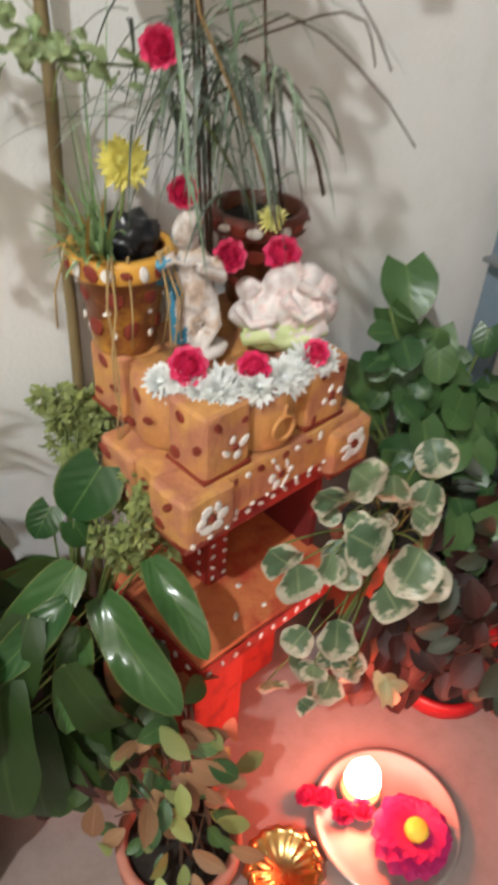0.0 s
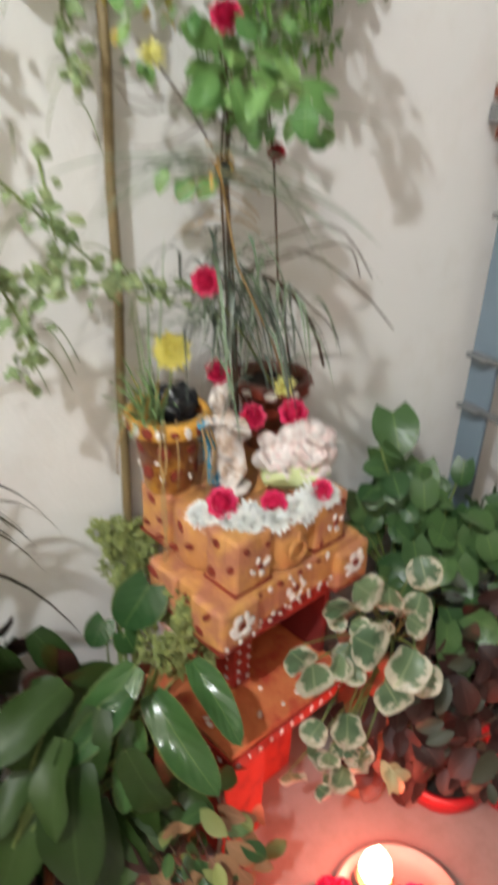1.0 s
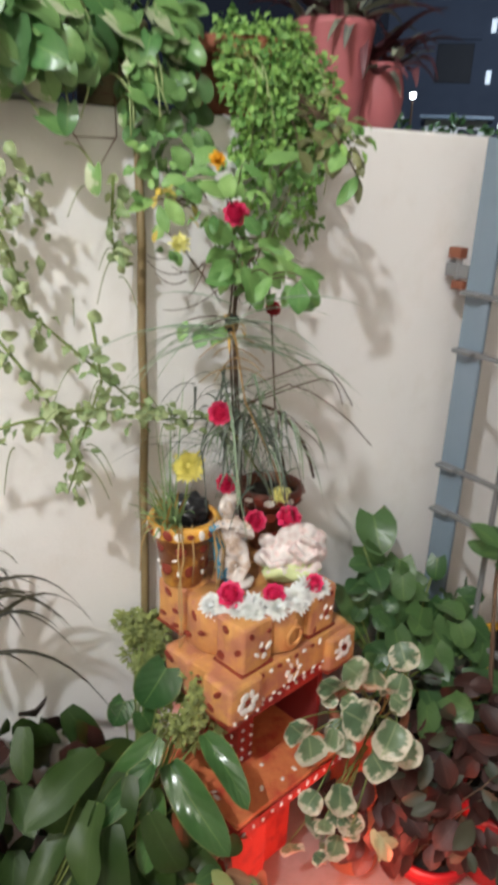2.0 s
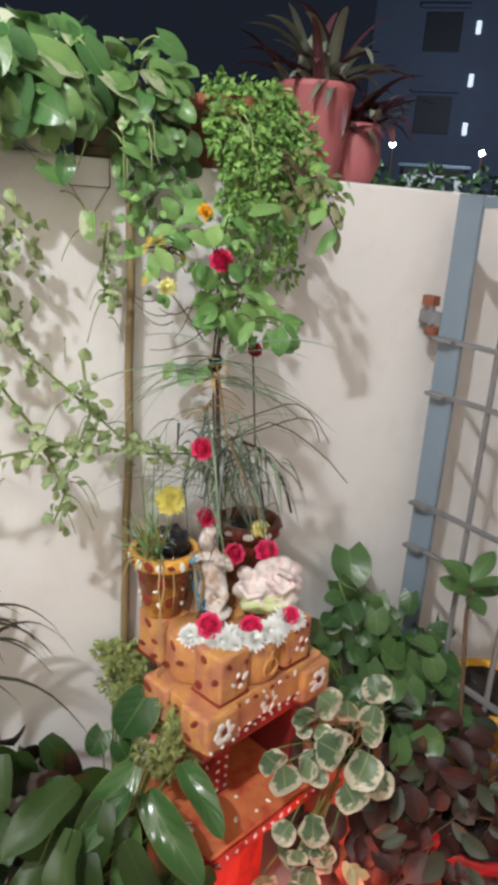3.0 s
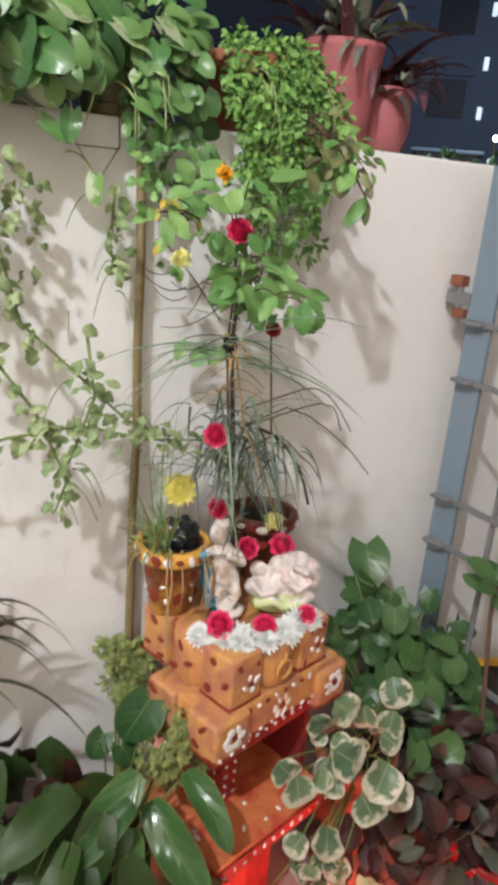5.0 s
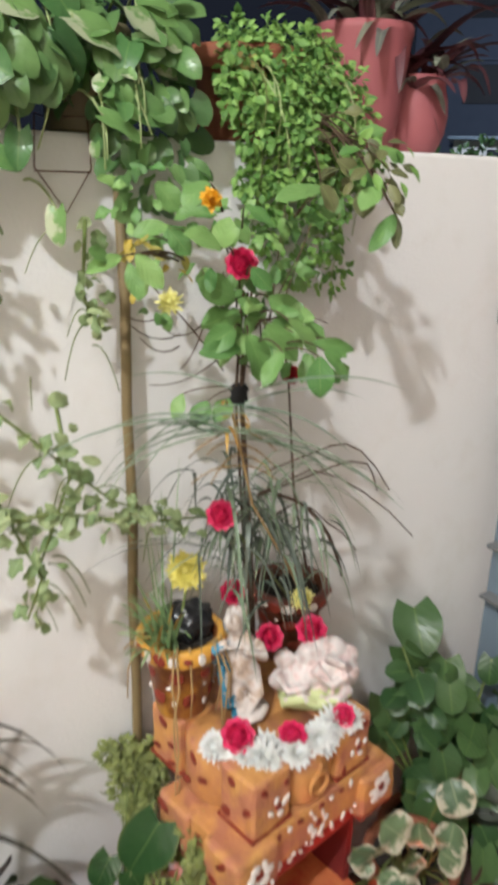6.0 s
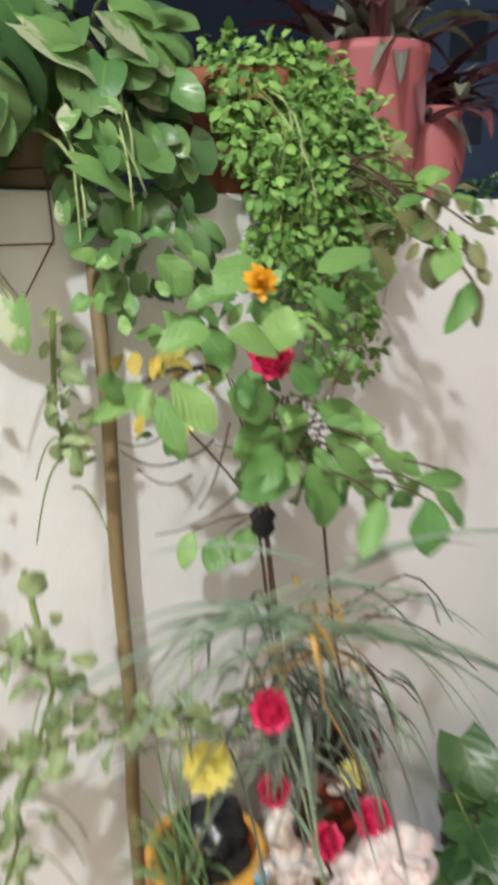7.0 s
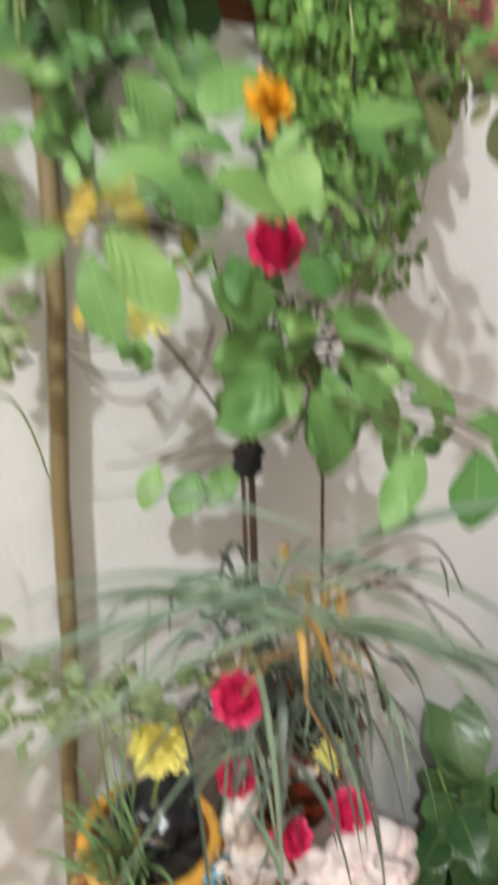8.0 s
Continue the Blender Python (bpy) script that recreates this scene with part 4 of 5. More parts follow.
# ---- plants on the floor ----
def simple_pot(name, place, r, h, mat, label, seed, taper=0.72, group=""):
    rng = random.Random(seed)
    p = thing(name, label, "pot", place, group=group)
    bm = bmesh.new()
    lathe(bm, pot_profile(r, h, lip=0.012, taper=taper, lip_h=0.03), 32, caps=(True, False))
    part("body", bm, mat, p, smooth=True)
    part("soil", soil_disc(r - 0.0165, rng), SOIL, p, at=pose(0, 0, h - 0.016))
    return p


def stem(parent, pts, r, mat=None, seg=6, name="stem"):
    bm = bmesh.new()
    tube(bm, pts, r, seg)
    return part(name, bm, mat or STEM, parent, smooth=True)


def paddle_plant():
    rng = random.Random(21)
    simple_pot("plant_pot", (-0.4, -0.23, 0), 0.09, 0.22, BROWN_POT, "dark brown pot under large glossy leaves", 22)
    p = thing("broad_leaf_plant", "potted plant with large glossy green paddle leaves", "plant", (0, 0, 0))
    kinds = [leaf_mesh("paddle_leaf", L_PADDLE, 1.0, w, "paddle", d, f, 0.32, 14, k) for k, (w, d, f) in enumerate(((0.34, 0.45, 0.35), (0.31, 0.5, 0.4), (0.33, 0.4, 0.3)))]
    root = Vector((-0.39, -0.24, 0.21))
    # Shaded leaves of the same paddle plant, split off and coloured darker
    d = thing("shaded_leaf_plant", "drooping paddle leaves by the wall, coloured darker for shade", "plant", (0, 0, 0))
    dim = [leaf_mesh("dark_leaf", L_PADDLE_SHADED, 1.0, w, "paddle", 0.45, 0.35, 0.3, 10, k) for k, w in enumerate((0.34, 0.4))]
    # stalk end, tip, width class, facing
    for k, (a, b) in enumerate((
            ((-0.155, -0.269, 0.51), (-0.138, -0.407, 0.447)), ((-0.093, -0.272, 0.543), (-0.085, -0.39, 0.51)), ((-0.185, -0.277, 0.483), (-0.235, -0.352, 0.414)),
            ((-0.18, -0.28, 0.585), (-0.29, -0.3, 0.49)), ((-0.2, -0.3, 0.56), (-0.3, -0.33, 0.52)), ((-0.287, -0.3, 0.53), (-0.351, -0.36, 0.45)),
            ((-0.24, -0.24, 0.5), (-0.34, -0.28, 0.46)), ((-0.265, -0.25, 0.565), (-0.385, -0.3, 0.56)), ((-0.31, -0.25, 0.46), (-0.4, -0.3, 0.42)),
            ((-0.24, -0.3, 0.56), (-0.31, -0.34, 0.45)), ((-0.22, -0.33, 0.5), (-0.19, -0.38, 0.38)), ((-0.28, -0.3, 0.5), (-0.33, -0.4, 0.36)),
            ((-0.2, -0.3, 0.42), (-0.22, -0.36, 0.26)), ((-0.26, -0.3, 0.4), (-0.29, -0.37, 0.25)), ((-0.16, -0.3, 0.45), (-0.12, -0.34, 0.33)), ((-0.33, -0.26, 0.4), (-0.41, -0.32, 0.28)))):
        a, b = Vector(a), Vector(b)
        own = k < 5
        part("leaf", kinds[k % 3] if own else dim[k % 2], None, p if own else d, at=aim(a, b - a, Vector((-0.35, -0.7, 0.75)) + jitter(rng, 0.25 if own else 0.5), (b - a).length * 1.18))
        stem(p if own else d, arc(root + jitter(rng, 0.02), a, 0.05, 7, (-0.3, -0.3, 0.6)), [0.0024, 0.0014])
    under = [leaf_mesh("under_leaf", m, 1.0, w, "paddle", 0.4, 0.25, 0.12, 7, k) for k, (m, w) in enumerate(((L_PADDLE_SHADED, 0.42), (L_PADDLE_SHADED, 0.5), (L_RED_LIT, 0.5)))]
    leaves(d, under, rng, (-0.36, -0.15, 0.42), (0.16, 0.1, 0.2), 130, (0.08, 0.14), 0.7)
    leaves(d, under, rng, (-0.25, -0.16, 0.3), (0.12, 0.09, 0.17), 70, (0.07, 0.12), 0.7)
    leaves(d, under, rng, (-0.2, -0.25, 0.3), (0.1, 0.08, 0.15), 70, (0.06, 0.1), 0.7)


paddle_plant()


def variegated_plant():
    rng = random.Random(31)
    simple_pot("plant_pot", (0.31, -0.24, 0), 0.08, 0.4, TERRA, "tall dark terracotta pot under variegated leaves", 32)
    simple_pot("red_bowl", (0.44, -0.34, 0), 0.09, 0.06, RED_POT, "low red plastic bowl on the floor", 33, 0.8)
    p = thing("variegated_plant", "trailing plant with round cream-edged green leaves", "plant", (0, 0, 0))
    kinds = [leaf_mesh("round_leaf", L_VARI, 1.0, w, "round", d, f, 0.2, 12, 2 * k) for k, (w, d, f) in enumerate(((1.0, 0.25, 0.2), (0.92, 0.45, 0.45), (1.06, 0.15, 0.12)))]
    root = Vector((0.3, -0.25, 0.385))
    spots = [(0.124, -0.396, 0.57, 0.062), (0.17, -0.428, 0.529, 0.066), (0.167, -0.415, 0.465, 0.052), (0.03, -0.36, 0.558, 0.047), (0.092, -0.37, 0.52, 0.042), (0.168, -0.33, 0.6, 0.05),
             (0.11, -0.34, 0.6, 0.05), (0.286, -0.33, 0.52, 0.05), (0.282, -0.34, 0.495, 0.042), (0.322, -0.3, 0.555, 0.055), (0.25, -0.4, 0.44, 0.055), (0.05, -0.37, 0.52, 0.05), (0.125, -0.35, 0.51, 0.04),
             (0.22, -0.33, 0.56, 0.045)] + [(0.07, -0.32, 0.24, 0.042), (0.115, -0.385, 0.28, 0.045), (0.1, -0.38, 0.275, 0.04), (0.11, -0.39, 0.4, 0.052), (0.12, -0.385, 0.35, 0.05), (0.08, -0.36, 0.35, 0.05), (0.07, -0.36, 0.39, 0.04), (0.14, -0.39, 0.33, 0.045)]
    for k in range(9):
        spots.append((rng.uniform(0.1, 0.28), rng.uniform(-0.38, -0.3), rng.uniform(0.46, 0.6), rng.uniform(0.026, 0.036)))
    for k in range(8):
        spots.append((rng.uniform(0.06, 0.16), rng.uniform(-0.42, -0.37), rng.uniform(0.27, 0.38), rng.uniform(0.024, 0.036)))
    for k, (x, y, z, s) in enumerate(spots):
        c = Vector((x, y, z))
        way = Vector((rng.uniform(-0.7, 0.7), -0.3, -0.55)) + jitter(rng, 0.3)
        nrm = Vector((-0.42, -0.7, 0.6)) + jitter(rng, 0.18 if s > 0.06 else 0.45)
        base = c - way.normalized() * s * 0.5
        part("leaf", kinds[k % 3], None, p, at=aim(base, way, nrm, s * 1.08))
        if k % 2 == 0 or z > 0.5:
            stem(p, arc(root + jitter(rng, 0.03), base, 0.05, 7, (0, -0.2, 0.6)), [0.0018, 0.0012])
    cream = leaf_mesh("cream_leaf", L_CREAM, 1.0, 0.32, "lance", 0.4, 0.3, 0.1, 7)
    for k in range(6):
        part("leaf", cream, None, p, at=aim(Vector((0.18, -0.42, 0.31)) + jitter(rng, 0.012), (rng.uniform(-0.5, 0.9), -0.3, rng.uniform(-1.0, -0.2)), Vector((-0.4, -0.7, 0.6)) + jitter(rng, 0.3), rng.uniform(0.05, 0.08)))


variegated_plant()


def heart_plant():
    rng = random.Random(41)
    simple_pot("plant_pot", (0.48, -0.14, 0), 0.11, 0.26, TERRA, "terracotta pot under dark heart-shaped leaves", 42)
    p = thing("heart_leaf_plant", "bushy plant with dark green heart-shaped leaves", "plant", (0, 0, 0))
    kinds = [leaf_mesh("heart_leaf", L_HEART, 1.0, w, "heart", d, 0.2, 0.08, 7, k) for k, (w, d) in enumerate(((0.8, 0.35), (0.72, 0.5), (0.86, 0.2)))]
    root = Vector((0.48, -0.14, 0.25))
    spots = [(0.446, -0.08, 0.662, 0.125), (0.44, -0.08, 0.61, 0.09), (0.42, -0.1, 0.55, 0.1), (0.395, -0.1, 0.48, 0.1), (0.37, -0.1, 0.53, 0.09), (0.46, -0.14, 0.5, 0.09), (0.5, -0.1, 0.56, 0.09),
             (0.53, -0.12, 0.5, 0.1), (0.47, -0.18, 0.43, 0.08), (0.42, -0.2, 0.47, 0.08), (0.38, -0.18, 0.42, 0.08), (0.55, -0.2, 0.44, 0.09), (0.6, -0.2, 0.48, 0.09), (0.57, -0.14, 0.57, 0.08),
             (0.5, -0.24, 0.38, 0.07), (0.62, -0.26, 0.4, 0.08), (0.35, -0.12, 0.46, 0.08), (0.42, -0.06, 0.43, 0.1), (0.54, -0.28, 0.33, 0.07), (0.46, -0.28, 0.36, 0.07), (0.6, -0.12, 0.42, 0.1)]
    for k, (x, y, z, s) in enumerate(spots):
        c = Vector((x, y, z))
        way = Vector((rng.uniform(-0.6, 0.7), -0.35, -0.6)) + jitter(rng, 0.25)
        base = c - way.normalized() * s * 0.5
        part("leaf", kinds[k % 3], None, p, at=aim(base, way, Vector((-0.5, -0.65, 0.5)) + jitter(rng, 0.45), s * rng.uniform(0.7, 0.95)))
        stem(p, arc(root + jitter(rng, 0.03), base, 0.05, 6, (0, -0.1, 0.5)), [0.0035, 0.002])
    leaves(p, kinds, rng, (0.52, -0.2, 0.36), (0.18, 0.12, 0.14), 50, (0.045, 0.075))
    leaves(p, kinds, rng, (0.44, -0.1, 0.56), (0.08, 0.05, 0.09), 26, (0.035, 0.06))
    leaves(p, kinds, rng, (0.57, -0.15, 0.47), (0.12, 0.08, 0.11), 34, (0.05, 0.075))


heart_plant()


def shaded_plants():
    """Plants beside the gate, their shade put into the leaf colours."""
    rng = random.Random(51)
    simple_pot("plant_pot", (0.56, -0.42, 0), 0.1, 0.2, RED_POT, "red pot of plants beside the gate, leaves coloured dark for shade", 52)
    p = thing("low_plant", "low plant with leaves coloured dark green and brown for shade", "plant", (0, 0, 0))
    kinds = [leaf_mesh("dull_leaf", m, 1.0, w, "oval", 0.4, 0.25, 0.05, 6, k) for k, (m, w) in enumerate(((L_SHADED, 0.5), (L_SHADED, 0.42), (L_RED_LIT, 0.4)))]
    leaves(p, kinds, rng, (0.5, -0.4, 0.27), (0.2, 0.16, 0.13), 80, (0.04, 0.075), 0.3)
    for k in range(12):
        stem(p, arc((0.56 + rng.uniform(-.04, .04), -0.42 + rng.uniform(-.04, .04), 0.18), (0.5 + rng.uniform(-.18, .18), -0.4 + rng.uniform(-.14, .14), 0.32), 0.04, 6), [0.003, 0.0015], BROWN_STEM)
    # Leaf red here stands in for flame light on the low foliage
    c = thing("shaded_leaf_plant", "bushy plant near the floor, leaves coloured dark red for flame glow", "plant", (0, 0, 0))
    wine = [leaf_mesh("wine_leaf", L_RED_LIT, 1.0, w, "oval", 0.35, 0.25, 0.1, 6, k) for k, w in enumerate((0.6, 0.7))]
    leaves(c, wine, rng, (0.34, -0.29, 0.22), (0.13, 0.08, 0.15), 110, (0.045, 0.08), 0.4)
    leaves(c, wine + kinds[:2], rng, (0.5, -0.3, 0.33), (0.2, 0.1, 0.12), 90, (0.05, 0.08), 0.4)
    leaves(c, wine, rng, (0.5, -0.38, 0.18), (0.18, 0.12, 0.12), 110, (0.045, 0.08), 0.4)
    for k in range(14):
        stem(c, arc((0.42 + rng.uniform(-.06, .06), -0.33, 0.0), (0.42 + rng.uniform(-.18, .18), -0.33 + rng.uniform(-.1, .1), 0.24), 0.03, 6), [0.003, 0.0015], BROWN_STEM)
    q = thing("upright_plant", "upright stem topped with a whorl of oval green leaves", "plant", (0, 0, 0))
    stem(q, [(0.56, -0.4, 0.19), (0.565, -0.33, 0.4), (0.59, -0.28, 0.62), (0.6, -0.27, 0.69)], [0.006, 0.004], BROWN_STEM)
    kinds = [leaf_mesh("oval_leaf", L_HEART, 1.0, w, "oval", 0.25, 0.25, 0.04, 7, k) for k, w in enumerate((0.42, 0.5))]
    for k in range(9):
        a = k * 2.4
        part("leaf", kinds[k % 2], None, q, at=aim((0.6, -0.27, 0.7 - 0.005 * k), (math.cos(a), math.sin(a), 0.95 - 0.12 * k), Vector((-0.4, -0.5, 0.8)) + jitter(rng, 0.3), rng.uniform(0.075, 0.1)))
    simple_pot("plant_pot", (0.86, -0.2, 0.0), 0.13, 0.3, YELLOW_POT, "yellow plastic pot standing behind the gate", 53)


shaded_plants()


def tufts(rng, centre, radii, count):
    """Uneven sprigs of tiny leaves, some standing out of the mass."""
    bm = bmesh.new()
    for _ in range(18):
        d = jitter(rng, 1.0)
        c = Vector(centre) + Vector((d.x * radii[0], d.y * radii[1], d.z * radii[2]))
        leaf_stuff(rng, "lance", c, tuple(r * rng.uniform(0.25, 0.5) for r in radii), count // 3, (0.007, 0.018), 0.0, 0.0, bm=bm, ratio=0.5)
    return bm


def mossy():
    rng = random.Random(61)
    for c, r, n in (((-0.085, -0.045, 0.58), (0.04, 0.035, 0.05), 240), ((-0.075, -0.19, 0.525), (0.045, 0.045, 0.06), 300)):
        p = thing("mossy_plant", "feathery yellow-green foliage beside the shrine", "plant", (0, 0, 0), group="feathery plants")
        tagged(part("foliage", tufts(rng, c, r, n), L_MOSS, p, smooth=True), kind="stuff")
        for k in range(10):
            stem(p, arc((-0.16, -0.16, 0.2), Vector(c) + jitter(rng, 0.03), 0.03, 6), [0.002, 0.001])
    simple_pot("plant_pot", (-0.15, -0.12, 0), 0.06, 0.21, BROWN_POT, "small dark brown pot of feathery plants", 62)
    q = thing("heart_leaf_plant", "small plant with broad heart-shaped leaves by the shrine", "plant", (0, 0, 0))
    k1 = leaf_mesh("broad_leaf", L_PADDLE, 1.0, 0.85, "heart", 0.3, 0.2, 0.05, 7)
    for c, s, w in (((-0.098, -0.15, 0.592), 0.085, (-0.65, -0.15, -0.7)), ((-0.15, -0.09, 0.5), 0.05, (-0.5, -0.3, -0.5)), ((-0.13, -0.12, 0.49), 0.05, (0.2, -0.3, -0.7))):
        part("leaf", k1, None, q, at=aim(c, w, (-0.4, -0.8, 0.4), s))
        stem(q, arc((-0.16, -0.14, 0.2), c, 0.04, 6), [0.002, 0.0015])
    # the low bowl of seedlings
    simple_pot("bowl_pot", (-0.115, -0.385, 0), 0.088, 0.105, FLAME_LIT_CLAY, "wide low terracotta pot with small seedlings", 63, 0.8)
    r = thing("seedlings", "small seedlings in a low pot, some coloured red for flame glow", "plant", (0, 0, 0))
    kinds = [leaf_mesh("seedling_leaf", m, 1.0, 0.5, "oval", 0.3, 0.2, 0.03, 6) for m in (L_HEART, L_MOSS, L_SEEDLING_GLOW, L_SEEDLING_GLOW)]
    leaves(r, kinds, rng, (-0.115, -0.375, 0.15), (0.1, 0.09, 0.06), 36, (0.03, 0.055), 0.2, 0.8)
    leaves(r, kinds, rng, (-0.13, -0.34, 0.28), (0.1, 0.08, 0.1), 75, (0.035, 0.065), 0.3, 0.8)
    for k in range(20):
        stem(r, arc((-0.115 + rng.uniform(-.04, .04), -0.385 + rng.uniform(-.04, .04), 0.085), (-0.125 + rng.uniform(-.08, .08), -0.36 + rng.uniform(-.07, .07), rng.uniform(0.16, 0.34)), 0.01, 5), [0.002, 0.001], BROWN_STEM)


mossy()


def palm():
    rng = random.Random(71)
    simple_pot("plant_pot", (-0.52, -0.16, 0), 0.11, 0.26, TERRA, "terracotta pot with a thin-leaved palm", 72)
    p = thing("palm", "thin drooping palm fronds against the wall", "plant", (0, 0, 0))
    blades(p, [L_PALM], rng, (-0.43, -0.13, 0.76), 24, 0.23, 0.012, 0.2, (-30, 70), "frond", 1.5, 2.0)
    for k in range(6):
        stem(p, arc((-0.52, -0.16, 0.24), (-0.45, -0.13, 0.75), 0.02, 6), [0.006, 0.004])


palm()


# ---- plants on the shrine ----
def shrine_plants():
    rng = random.Random(81)
    t = thing("grass_tuft", "tuft of fine green grass growing in the painted pot", "plant", (0, 0, 0))
    blades(t, [L_TUFT, L_TUFT, L_TUFT, L_STRAW], rng, (-0.058, -0.09, 0.826), 64, 0.064, 0.0055, 0.1, (110, 275), "blade", 1.0, 0.8)
    blades(t, [L_TUFT], rng, (-0.045, -0.07, 0.825), 9, 0.03, 0.0035, 0.25, (0, 360), "blade", 0.4, 0.6)
    for k in range(9):
        a = rng.uniform(140, 330)
        c = Vector((-0.026 + 0.061 * math.cos(radians(a)), -0.074 + 0.061 * math.sin(radians(a)), 0.837))
        pts = [c + Vector((0.3 * math.cos(radians(a)) * 0.05 * (q > 0), 0.3 * math.sin(radians(a)) * 0.05 * (q > 0), -0.05 * q)) + jitter(rng, 0.004) for q in range(rng.choice((3, 4, 6)))]
        stem(t, [c + Vector((0, 0, 0.006))] + pts, [0.0018, 0.001], DRY_STEM, 5, "dry_stalk")
    # the tall umbrella grass
    g = thing("umbrella_grass", "tall grass with arching blue-green blades from a dry stalk", "plant", (0, 0, 0))
    node = Vector((-0.066, -0.272, 1.208))
    stem(g, [(0.15, -0.13, 0.84), (0.08, -0.18, 0.95), (-0.01, -0.225, 1.08), node], [0.0015, 0.0014], DRY_STEM)
    for k in range(3):
        at = node + Vector((0.003 * k, 0.004 * k, 0.006 - 0.011 * k))
        for way in (-34, 146):
            blades(g, [L_FAN, L_FAN, L_GRASS], rng, at, 3, 0.19 - 0.012 * k, 0.007, (0.05, 0.03, 0.015, 0.0)[k], (way - 30, way + 28), "blade", (0.45, 0.6, 0.5, 0.7)[k], 1.2)
    for k in range(4):
        at = node + Vector((0.006 * k + 0.004, 0.01 * k, -0.018 - 0.017 * k))
        for side in (-1, 1):
            stem(g, arc(at, at + Vector((side * rng.uniform(0.02, 0.045), -side * rng.uniform(0.01, 0.03), rng.uniform(-0.035, 0.0))), 0.006, 5), [0.0012, 0.0007], DRY_STEM, 5, "dry_stalk")
    blades(g, [L_FAN, L_GRASS], rng, node, 4, 0.16, 0.006, 0.02, (135, 178), "blade", 1.1, 0.8)
    blades(g, [L_FAN, L_GRASS], rng, node, 5, 0.16, 0.006, 0.02, (-55, -10), "blade", 1.1, 0.8)
    blades(g, [L_STRAW], rng, node, 8, 0.026, 0.005, 0.012, (0, 360), "dry_blade", 1.6, 0.8)
    for pts in (((0.14, -0.13, 1.062), (0.236, -0.13, 1.011), (0.345, -0.13, 0.914)), ((0.121, -0.13, 1.018), (0.176, -0.13, 0.975), (0.233, -0.13, 0.918)), ((0.173, -0.13, 1.091), (0.226, -0.13, 1.075), (0.287, -0.13, 1.003)), ((0.18, -0.13, 1.06), (0.24, -0.13, 1.053), (0.263, -0.13, 1.008))):
        stem(g, [(0.07, -0.11, pts[0][2] - 0.03), pts[0], Vector(pts[0]).lerp(Vector(pts[1]), 0.5) + Vector((0, 0, 0.006)), pts[1], Vector(pts[1]).lerp(Vector(pts[2]), 0.5) + Vector((0, 0, 0.006)), pts[2]], [0.0014, 0.001], BROWN_STEM, 5)
    blades(g, [L_GRASS, L_GRASS_DARK, L_GRASS_DARK], rng, (0.06, -0.12, 1.0), 30, 0.05, 0.008, 0.02, (120, 340), "blade", 2.4, 2.6)
    blades(g, [L_GRASS_DARK, L_GRASS], rng, (0.05, -0.1, 1.0), 16, 0.09, 0.005, 0.05, (0, 360), "blade", 1.4, 2.4)
    blades(g, [L_GRASS_DARK, L_GRASS], rng, (0.09, -0.12, 1.07), 4, 0.2, 0.004, 0.08, (-70, 40), "blade", 0.9, 1.4)
    blades(g, [L_GRASS, L_GRASS, L_GRASS_DARK], rng, (0.07, -0.13, 1.02), 22, 0.09, 0.005, 0.03, (0, 360), "blade", 2.0, 3.0)
    blades(g, [L_GRASS, L_GRASS_DARK], rng, (0.03, -0.15, 0.99), 24, 0.08, 0.005, 0.03, (100, 330), "blade", 2.0, 3.0)
    blades(g, [L_GRASS, L_GRASS_DARK], rng, (0.105, -0.13, 0.965), 28, 0.06, 0.006, 0.02, (150, 330), "blade", 2.0, 3.0)
    blades(g, [L_GRASS_DARK, L_GRASS], rng, (0.0, -0.12, 0.98), 8, 0.2, 0.0035, 0.1, (120, 250), "blade", 0.7, 1.2)
    blades(g, [L_GRASS_DARK, L_GRASS_DARK, L_GRASS], rng, (0.045, -0.1, 1.05), 26, 0.12, 0.006, 0.04, (0, 360), "blade", 2.0, 2.6)
    stem(g, arc((0.11, -0.1, 1.02), (0.235, -0.1, 0.86), 0.03, 7, (0.4, 0, 0.8)), [0.003, 0.0025], BROWN_STEM)
    # the bush
    b = thing("rose_bush", "thin-stemmed rose bush with mid-green oval leaves", "plant", (0, 0, 0))
    for a, c, d in (((0.06, -0.118, 0.705), (0.066, -0.085, 0.95), (0.076, -0.037, 1.15)), ((0.07, -0.122, 0.705), (0.074, -0.08, 0.95), (0.082, -0.04, 1.15)), ((0.078, -0.112, 0.705), (0.084, -0.075, 0.95), (0.087, -0.036, 1.15))):
        stem(b, [a, c, d, (d[0] - 0.01, -0.06, 1.22), (d[0] - 0.035, -0.11, 1.3)], [0.0024, 0.0016], BROWN_STEM)
    stem(b, [(0.19, -0.08, 0.84), (0.165, -0.06, 1.0), (0.157, -0.045, 1.165), (0.12, -0.08, 1.24)], [0.0022, 0.0014], BROWN_STEM)
